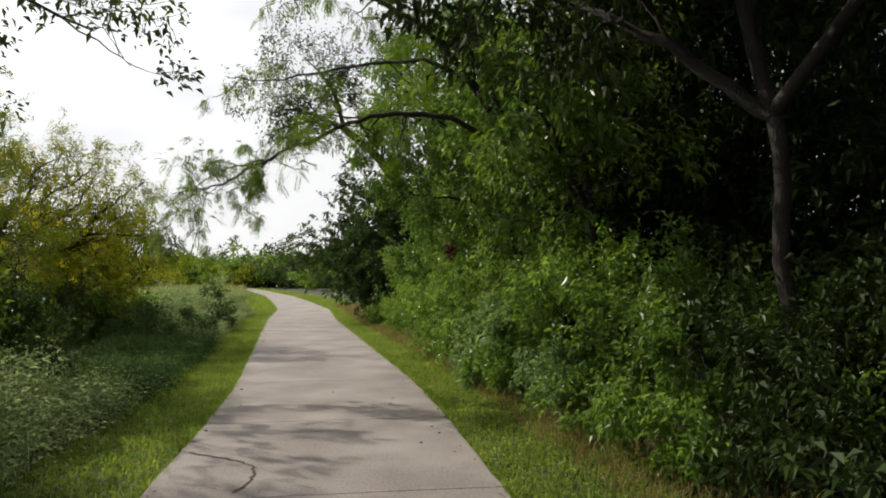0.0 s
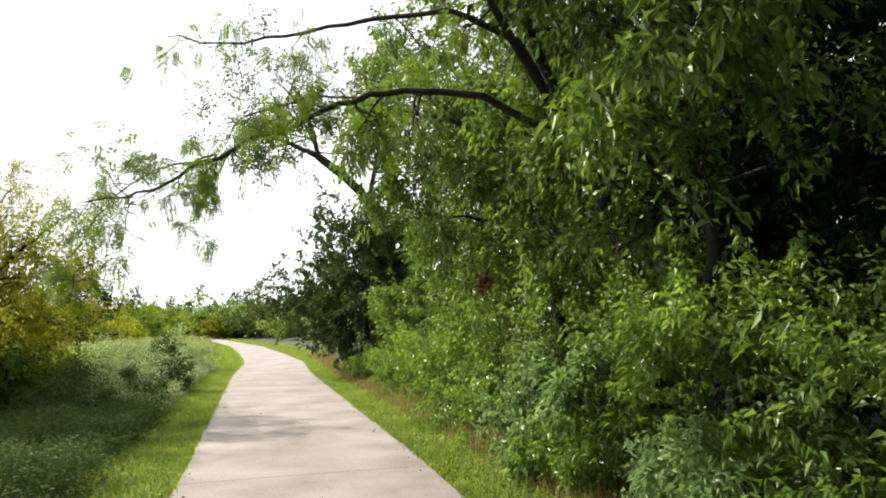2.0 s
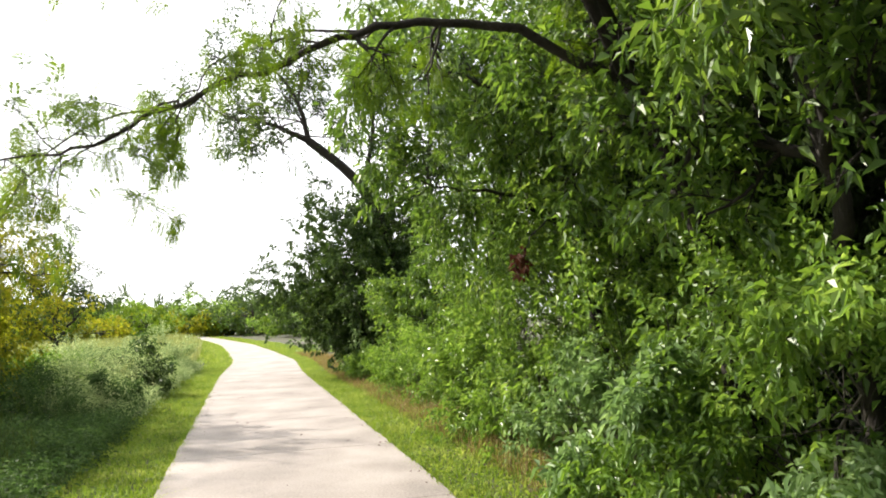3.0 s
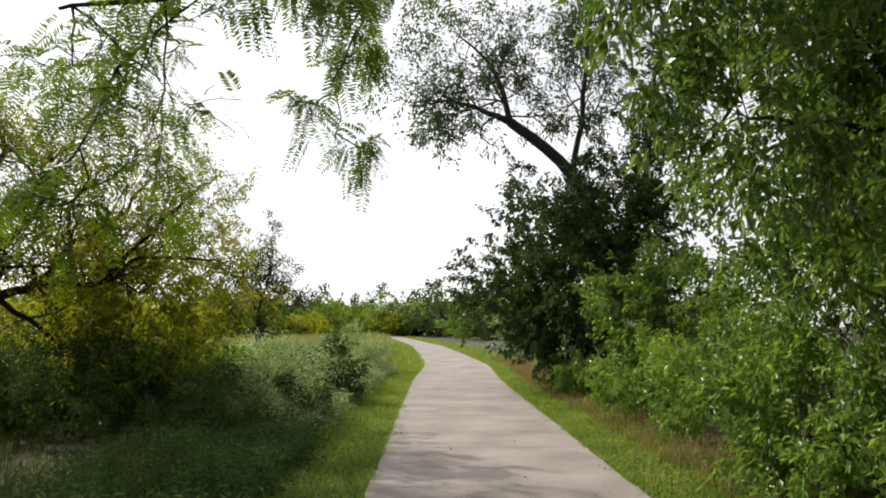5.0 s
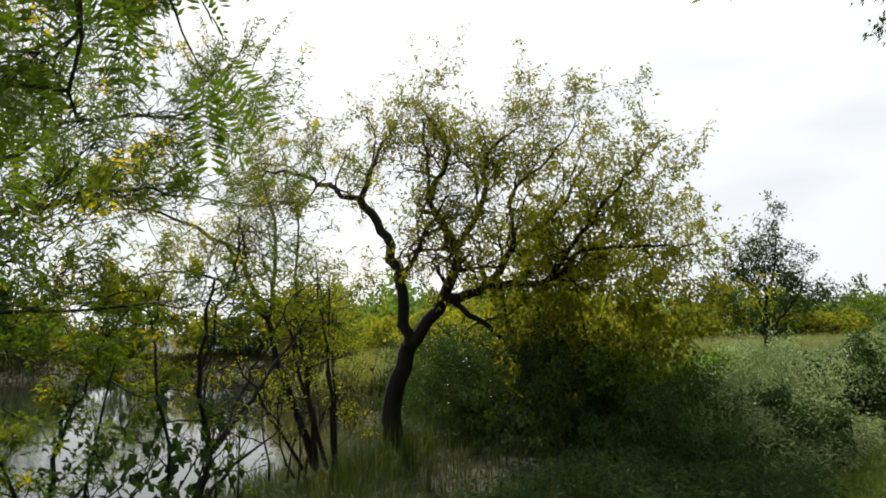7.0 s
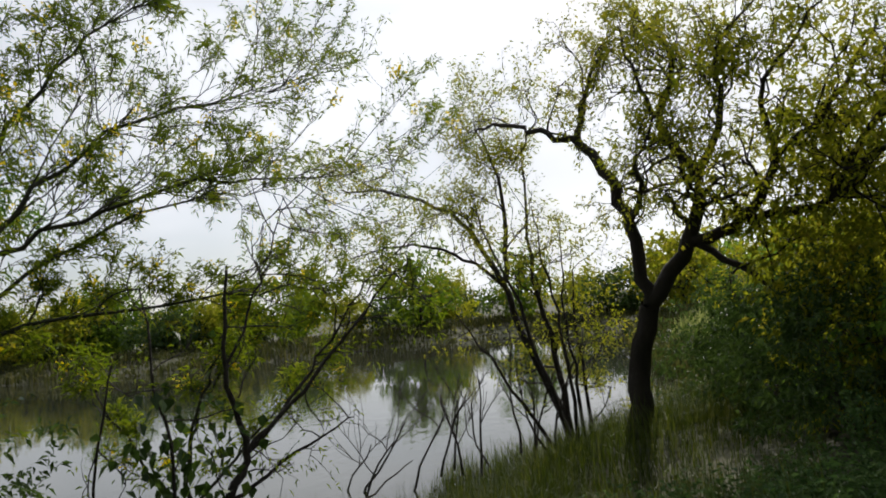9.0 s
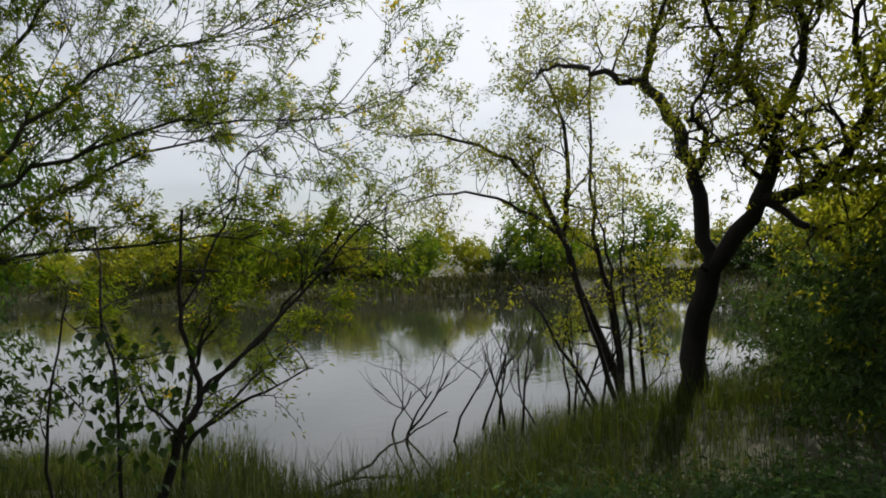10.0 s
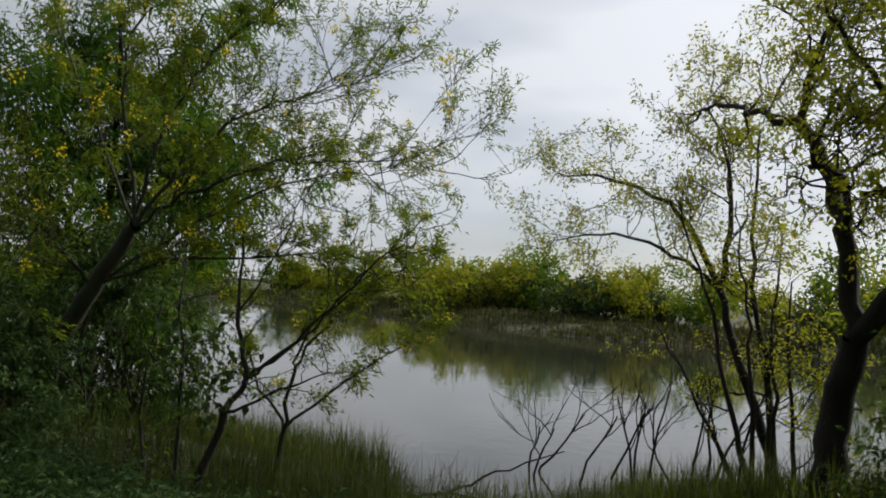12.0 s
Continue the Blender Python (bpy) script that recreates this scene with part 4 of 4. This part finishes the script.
tree("retama_tree", BR, [
    (rel_r((-6.4, 7.8, -0.25), (-6.4, 8.1, 0.6), (-6.5, 8.5, 1.35), (-6.6, 8.9, 1.9)), 0.11, 0.06, 0),
    (rel_r((-6.6, 8.9, 1.9), (-6.8, 9.5, 2.25), (-7.1, 10.4, 2.5), (-7.6, 11.3, 2.5)), 0.02, 0.003, 2),
    (rel_r((-6.6, 8.9, 1.9), (-6.8, 9.4, 2.6), (-7.0, 10.1, 3.0), (-7.3, 10.8, 3.2)), 0.02, 0.003, 2),
    (rel_r((-6.6, 8.9, 1.9), (-6.6, 9.2, 2.8), (-6.7, 9.7, 3.4), (-6.9, 10.2, 3.8)), 0.019, 0.003, 2),
    (rel_r((-6.6, 8.9, 1.9), (-6.4, 8.9, 3.0), (-6.4, 9.1, 3.9), (-6.5, 9.4, 4.5)), 0.019, 0.003, 2),
    (rel_r((-6.5, 8.5, 1.35), (-6.8, 9.2, 1.6), (-7.1, 10.1, 1.7), (-7.5, 11.0, 1.75)), 0.018, 0.003, 2),
    (rel_r((-6.5, 8.5, 1.35), (-7.2, 9.2, 2.1), (-7.8, 9.9, 2.5), (-8.3, 10.5, 2.6)), 0.018, 0.003, 2),
    (rel_r((-6.6, 8.9, 1.9), (-6.3, 8.4, 3.1), (-6.1, 8.0, 4.1)), 0.019, 0.003, 2),
    (rel_r((-6.5, 8.5, 1.35), (-6.0, 8.7, 1.7), (-5.6, 9.1, 1.7)), 0.02, 0.003, 2),
], 121, "leaning retama tree with wispy foliage and yellow flowers", small_leaves((0.055, 0.01), 22, L_RET, 0.019, 0.05, 110), bark=M_BARK_GREEN, levels=3, kids=3, spread=0.42, bough=0.7, up=0.12, every=1, wig=0.15, start=0.2)
tree("retama_tree", (-7.65, 9.75, -0.6), [
    ([(0, 0, 0), (-0.05, 0.05, 0.7), (-0.1, 0.1, 1.3)], 0.026, 0.016, 0),
    ([(-0.1, 0.1, 1.3), (-0.4, 0.3, 1.8), (-0.8, 0.6, 2.2), (-1.1, 0.9, 2.4)], 0.016, 0.003, 1),
    ([(-0.1, 0.1, 1.3), (-0.1, 0.3, 1.8), (-0.2, 0.4, 2.2)], 0.016, 0.003, 1),
    ([(-0.05, 0.05, 0.7), (-0.5, 0.6, 1.3), (-0.9, 1.0, 1.7)], 0.016, 0.003, 1),
    ([(-0.05, 0.05, 0.7), (0.15, -0.3, 1.4), (0.1, -0.6, 1.9)], 0.016, 0.003, 1),
], 122, "thin twiggy young retama with sparse leaves at the water", small_leaves((0.075, 0.012), 8, L_RET, 0.035, 0.1, 24), bark=M_BARK_GREEN, levels=3, kids=4, bough=0.45, up=0.2, every=1)

# bright green willow-like tree further back on the bank
tree("willow_tree", (-8.5, 5.0, -0.3), [
    ([(0, 0, 0), (0.0, 0.1, 1.4), (-0.1, 0.1, 2.6)], 0.14, 0.09, 0),
    ([(-0.1, 0.1, 2.6), (-0.4, 0.6, 3.8), (-0.7, 1.1, 5.6)], 0.07, 0.012, 3),
    ([(-0.1, 0.1, 2.6), (0.4, -0.4, 3.8), (0.5, -0.8, 5.0)], 0.07, 0.012, 3),
    ([(0.0, 0.1, 1.4), (-0.8, 0.8, 2.4), (-1.2, 1.2, 3.2)], 0.06, 0.01, 3),
    ([(0.0, 0.1, 1.4), (0.6, 0.4, 2.4), (1.0, 0.5, 3.4)], 0.06, 0.01, 3),
    ([(-0.1, 0.1, 2.6), (-0.9, -0.3, 3.4), (-1.6, -0.5, 4.2)], 0.06, 0.01, 3),
    ([(-0.1, 0.1, 2.6), (0.3, 0.8, 4.2), (0.7, 1.2, 5.9)], 0.06, 0.01, 3),
], 131, "dense bright green willow-like tree on the bank", small_leaves((0.12, 0.026), 30, L_WILLOW, 0.08, 0.7), levels=3, kids=4, bough=1.1, up=-0.1)

shrub("shrub", (-7.4, 6.8, 0), (1.1, 1.1, 1.0), 380, 22, (0.09, 0.03), L_WILLOW, 132, "leafy green bush under the willow-like tree", "shrub", stems=5)
shrub("shrub", (-7.3, 7.2, 0), (1.2, 1.1, 1.15), 600, 22, (0.08, 0.034), L_DARK, 138, "dark dense bush behind the retama", "shrub", stems=5)
shrub("shrub", (-5.3, 8.0, 0), (0.9, 0.8, 0.8), 300, 22, (0.08, 0.035), L_DARK, 133, "dark leafy bush at the foot of the retama", "shrub", stems=5)
shrub("shrub", (-10.6, 16.2, 0), (1.6, 1.5, 1.0), 620, 20, (0.07, 0.03), L_DARK, 134, "dark leafy bush under the mesquite", "shrub", stems=5)
shrub("shrub", (-8.5, 15.5, 0), (0.9, 0.9, 0.85), 380, 20, (0.07, 0.03), L_DARK, 135, "dark leafy bush under the mesquite", "shrub", stems=5)

shrub("shrub", (-12.0, 16.9, 0), (1.5, 1.3, 1.0), 520, 20, (0.07, 0.03), L_DARK, 136, "dark leafy bush under the mesquite", "shrub", stems=5)
shrub("shrub", (-13.6, 17.9, 0), (1.6, 1.3, 1.1), 520, 20, (0.07, 0.03), L_DARK, 137, "dark leafy bush under the mesquite", "shrub", stems=5)

# small dark tree in the meadow
tree("meadow_tree", (-14.6, 32.2, -0.05), [
    ([(0, 0, 0), (0.1, 0, 1.2), (0.0, 0.1, 2.2)], 0.12, 0.09, 0),
    ([(0.0, 0.1, 2.2), (-0.6, 0.2, 3.2), (-0.9, 0.3, 4.2)], 0.06, 0.02, 3),
    ([(0.0, 0.1, 2.2), (0.5, 0.0, 3.4), (0.6, 0.1, 4.8)], 0.06, 0.02, 3),
    ([(0.1, 0, 1.2), (0.9, 0.1, 2.2), (1.5, 0.1, 3.0)], 0.05, 0.02, 3),
    ([(0.1, 0, 1.2), (-0.8, 0.1, 1.9), (-1.6, 0.0, 2.4)], 0.05, 0.02, 3),
], 141, "small round dark green tree standing in the meadow", small_leaves((0.12, 0.055), 8, L_DARK, 0.1, 0.2), levels=3, kids=4, bough=0.8)


# vine-grown sapling at the water's edge
def vine_sapling():
    rng = np.random.default_rng(151)
    root = new("sapling")
    root.location = (-6.35, 10.25, -0.25)
    ls = [smooth_line([(0, 0, 0), (-0.12, 0.18, 0.75), (-0.2, 0.28, 1.0), (-0.15, 0.2, 1.5), (-0.1, 0.25, 2.1)], 0.035, 0.008, rng, 0.01),
          smooth_line([(-0.12, 0.18, 0.75), (-0.3, 0.55, 0.95), (-0.45, 0.9, 1.1)], 0.015, 0.004, rng, 0.012),
          smooth_line([(-0.2, 0.28, 1.0), (-0.35, 0.6, 1.3), (-0.5, 1.0, 1.75), (-0.65, 1.35, 2.1)], 0.018, 0.004, rng, 0.012),
          smooth_line([(-0.2, 0.28, 1.0), (-0.55, 0.7, 1.5), (-0.75, 1.05, 1.95), (-0.8, 1.35, 2.2)], 0.013, 0.003, rng, 0.02),
          smooth_line([(-0.15, 0.2, 1.5), (-0.3, 0.35, 1.9), (-0.35, 0.5, 2.3), (-0.5, 0.55, 2.55)], 0.012, 0.003, rng, 0.02),
          smooth_line([(0.08, -0.1, 0), (0.1, -0.05, 0.7), (0.12, -0.1, 1.4), (0.05, -0.2, 2.0)], 0.016, 0.005, rng, 0.012),
          smooth_line([(0.1, -0.4, 0), (0.12, -0.5, 0.8), (0.1, -0.35, 1.6)], 0.014, 0.005, rng, 0.012)]
    tw, lines = [], []
    for q, (pts, rad) in enumerate(ls):
        part("stem", tubes("stem", [(pts, rad)], M_BARK), root)
        for j in range(5, len(pts), 1 if q in (3, 4) else 2):
            grow(rng, pts[j], rng.normal(size=3) * 0.7 + np.array([-0.2, 0.5, 0.1]), 0.42, 0.006, 1, lines, tw, 4, 0.6, 0.12, 0.25)
    tagged(part("twig_growth", tubes("twig_growth", lines, M_BARK), root), kind="stuff")
    k = 190
    c = np.array([0.02, -0.02, 0.95]) + rng.normal(size=(k, 3)) * np.array([0.16, 0.2, 0.26])
    part("vine", leaves("vine", c, rng.normal(size=(k, 3)) * 0.5 - np.array([0, 0, 0.8]), rng.uniform(0.05, 0.09, k), rng.uniform(0.045, 0.075, k), L_DARK, rng, 0.1), root, "dark heart-shaped vine leaves")
    P, D = twig_leaves(tw, 8, rng, 0.025)
    part("crown", leaves("crown", P, D, 0.05, 0.012, L_RET, rng), root)
    return tagged(root, "thin sapling hung with dark heart-leaved vine", "sapling")


vine_sapling()


def dead_shrub(base, h, seed, n, label):
    rng = np.random.default_rng(seed)
    root = new("dead_shrub")
    root.location = base
    for _ in range(n):
        lines, tw = [], []
        d = rng.normal(size=3) * np.array([0.2, 0.2, 0]) + np.array([0, 0, 1])
        grow(rng, rng.normal(size=3) * np.array([0.25, 0.25, 0]), d, h * rng.uniform(0.5, 0.8), 0.018, 2, lines, tw, 3, 0.42, 0.15, 0.16)
        part("stem", tubes("stem", lines, M_BARK, 4), root)
    return tagged(root, label, "shrub", "bare shrubs at the water")


dead_shrub((-11.3, 10.9, -0.85), 1.5, 161, 4, "bare dark shrub standing in the shallow water")
dead_shrub((-11.0, 12.0, -0.6), 1.6, 162, 5, "bare dark shrub at the water's edge")
dead_shrub((-10.9, 12.9, -0.45), 1.7, 163, 5, "bare dark shrub at the water's edge")
dead_shrub((-7.0, 7.9, -0.45), 1.9, 164, 4, "bare dark shrub at the water's edge")

stick = new("fallen_branch")
stick.location = (-9.2, 10.6, -0.68)
rs = np.random.default_rng(165)
part("stem", tubes("stem", [smooth_line([(0.4, -0.5, 0.0), (0, 0, 0.03), (-0.6, 0.35, 0.22), (-1.2, 0.9, 0.45)], 0.025, 0.006, rs, 0.015),
                            smooth_line([(-0.1, 0.05, 0.04), (-0.1, 0.5, 0.06), (0.1, 0.9, 0.02)], 0.014, 0.005, rs, 0.01)], M_BARK), stick)
tagged(stick, "dead branch lying in the shallow water", "branch")

# rust-brown clump of dead leaves hanging in the thicket
dl = new("dead_leaf_clump")
dl.location = (0.12, 10.0, 1.95)
part("leaves", leaves("leaves", rs.normal(size=(60, 3)) * np.array([0.035, 0.035, 0.06]), rs.normal(size=(60, 3)) - np.array([0, 0, 0.8]), 0.07, 0.04, L_DEAD, rs), dl)
part("twig", tubes("twig", [smooth_line([(0.25, 0.1, 0.35), (0.1, 0.05, 0.2), (0, 0, 0)], 0.008, 0.004, rs, 0.01)], M_BARK), dl)
tagged(dl, "rust-brown clump of dead leaves caught in the thicket", "dead leaves")


# ---- far trees ----
def far_tree(name, seed, h, w, mat, label, group, k=200, size=1.25):
    rng = np.random.default_rng(seed)
    root = new(name)
    lines = [smooth_line([(0, 0, -0.3), (rng.normal() * 0.2, rng.normal() * 0.2, h * 0.3), (rng.normal() * 0.4, rng.normal() * 0.4, h * 0.55)], 0.14, 0.06, rng)]
    heads = unit(rng.normal(size=(26, 3)))
    a = unit(heads[rng.integers(0, 26, k)] + rng.normal(size=(k, 3)) * 0.25)
    a[:, 2] = a[:, 2] * 0.9 + 0.1
    lump = 1 + 0.3 * np.sin(a[:, 0] * 5 + seed) * np.sin(a[:, 1] * 4 + seed * 2) + 0.2 * np.sin(a[:, 2] * 7 + seed)
    C = a * (lump * (1 - 0.4 * rng.random(k) ** 1.5))[:, None] * np.array([w, w, h * 0.5]) + np.array([0, 0, h * 0.45])
    for q in C[::14]:
        lines.append(smooth_line([lines[0][0][6], (lines[0][0][8] + q) / 2, q], 0.05, 0.015, rng, 0.05, 3))
    part("trunk", tubes("trunk", lines, M_BARK, 4), root)
    per = 13
    P = (C[:, None] + rng.normal(size=(k, per, 3)) * 0.24).reshape(-1, 3)
    P[:, 2] = np.maximum(P[:, 2], 0.05)
    part("crown", leaves("crown", P, rng.normal(size=(k * per, 3)) + np.array([0, 0, 0.2]), size * rng.uniform(0.13, 0.26, k * per), size * rng.uniform(0.12, 0.22, k * per), mat, rng), root)
    return tagged(root, label, "tree", group)


def row_of(protos, places):
    for i, (x, y, s) in enumerate(places):
        z = float(ground_z(x, y))
        pr = protos[i % len(protos)]
        if i < len(protos):
            pr.matrix_basis = pose(x, y, z) @ Matrix.Diagonal((s, s, s, 1))
        else:
            ob = copy_thing(pr, pose(x, y, z, 0, 0, 137 * i))
            ob.scale = (s, s, s)


rf = np.random.default_rng(7)
bank = [far_tree("far_bank_tree", 201 + i, h, w, m, lb, "trees on the far bank") for i, (h, w, m, lb) in enumerate([
    (4.2, 2.8, L_YEL, "yellow-green tree on the far pond bank"), (3.6, 3.0, L_YEL, "low yellow-green tree on the far pond bank"),
    (4.8, 2.6, L_MESQ, "green tree on the far pond bank"), (3.2, 2.8, L_DARK, "dark green tree on the far pond bank")])]
places = []
ring = [(-16, 20.5), (-26, 23), (-38, 27), (-49, 21), (-46.5, 8), (-44.5, 0), (-47.5, -13), (-61, -31), (-56, -47), (-30, -46), (-12, -26)]
for (xa, ya), (xb, yb) in zip(ring[:-1], ring[1:]):
    seg = math.hypot(xb - xa, yb - ya)
    for j in range(int(seg / 1.8)):
        t = (j + rf.random()) / (seg / 1.8)
        nxx, nyy = (yb - ya) / seg, -(xb - xa) / seg
        o = rf.uniform(0.5, 4 if xa > -30 and ya > 0 else 10) * (1 if shore_dist(xa + (xb - xa) * t + nxx * 5, ya + (yb - ya) * t + nyy * 5) > 0 else -1)
        places.append((xa + (xb - xa) * t + nxx * o, ya + (yb - ya) * t + nyy * o, rf.uniform(0.65, 1.1) * (0.62 if xa > -30 and ya > 0 else 1)))
row_of(bank, [q for q in places if shore_dist(q[0], q[1]) > 1.5])
line = [far_tree("distant_tree", 221 + i, h, w, m, lb, "distant treeline", 130, 1.7) for i, (h, w, m, lb) in enumerate([
    (6.0, 4.4, L_DARK, "dark green tree in the distant treeline"), (4.4, 4.2, L_MESQ, "light green bushy tree in the distant treeline"),
    (5.2, 4.0, L_THICK2, "green tree in the distant treeline"), (3.6, 3.6, L_YEL, "yellow-green bush in the distant treeline")])]
places = []
for i in range(140):
    az = radians(-8 + 68 * (i + rf.random()) / 140)
    d = rf.uniform(75, 130) if az < radians(25) else rf.uniform(60, 110)
    x, y = -1.8 - d * math.sin(az), 7.4 + d * math.cos(az)
    if abs(x - float(path_x(y))) > 7 or y > 120:
        places.append((x, y, rf.uniform(0.55, 1.3)))
for i in range(40):
    az = radians(4 + 24 * (i + rf.random()) / 40)
    d = rf.uniform(112, 140)
    places.append((-1.8 - d * math.sin(az), 7.4 + d * math.cos(az), rf.uniform(1.0, 1.5)))
row_of(line, places)
# dark sedge on the far bank, down to the water
fx, fy = rf.uniform(-75, -13, 150000), rf.uniform(-50, 36, 150000)
sdd = shore_dist(fx, fy)
ok = (sdd > -0.3) & (sdd < 9) & ((fx < -17) | (fy > 17))
FP = np.stack([fx, fy, ground_z(fx, fy)], 1)[ok]
fh = rf.uniform(0.35, 0.8, len(FP)) * (0.7 + 0.4 * np.sin(FP[:, 0] * 0.6 + FP[:, 1] * 0.4))
stuff("bank_sedge", blades("bank_sedge", FP, fh, 0.09, 0.45, L_SEDGE, rf), "dark olive sedge along the far pond bank", "grass")
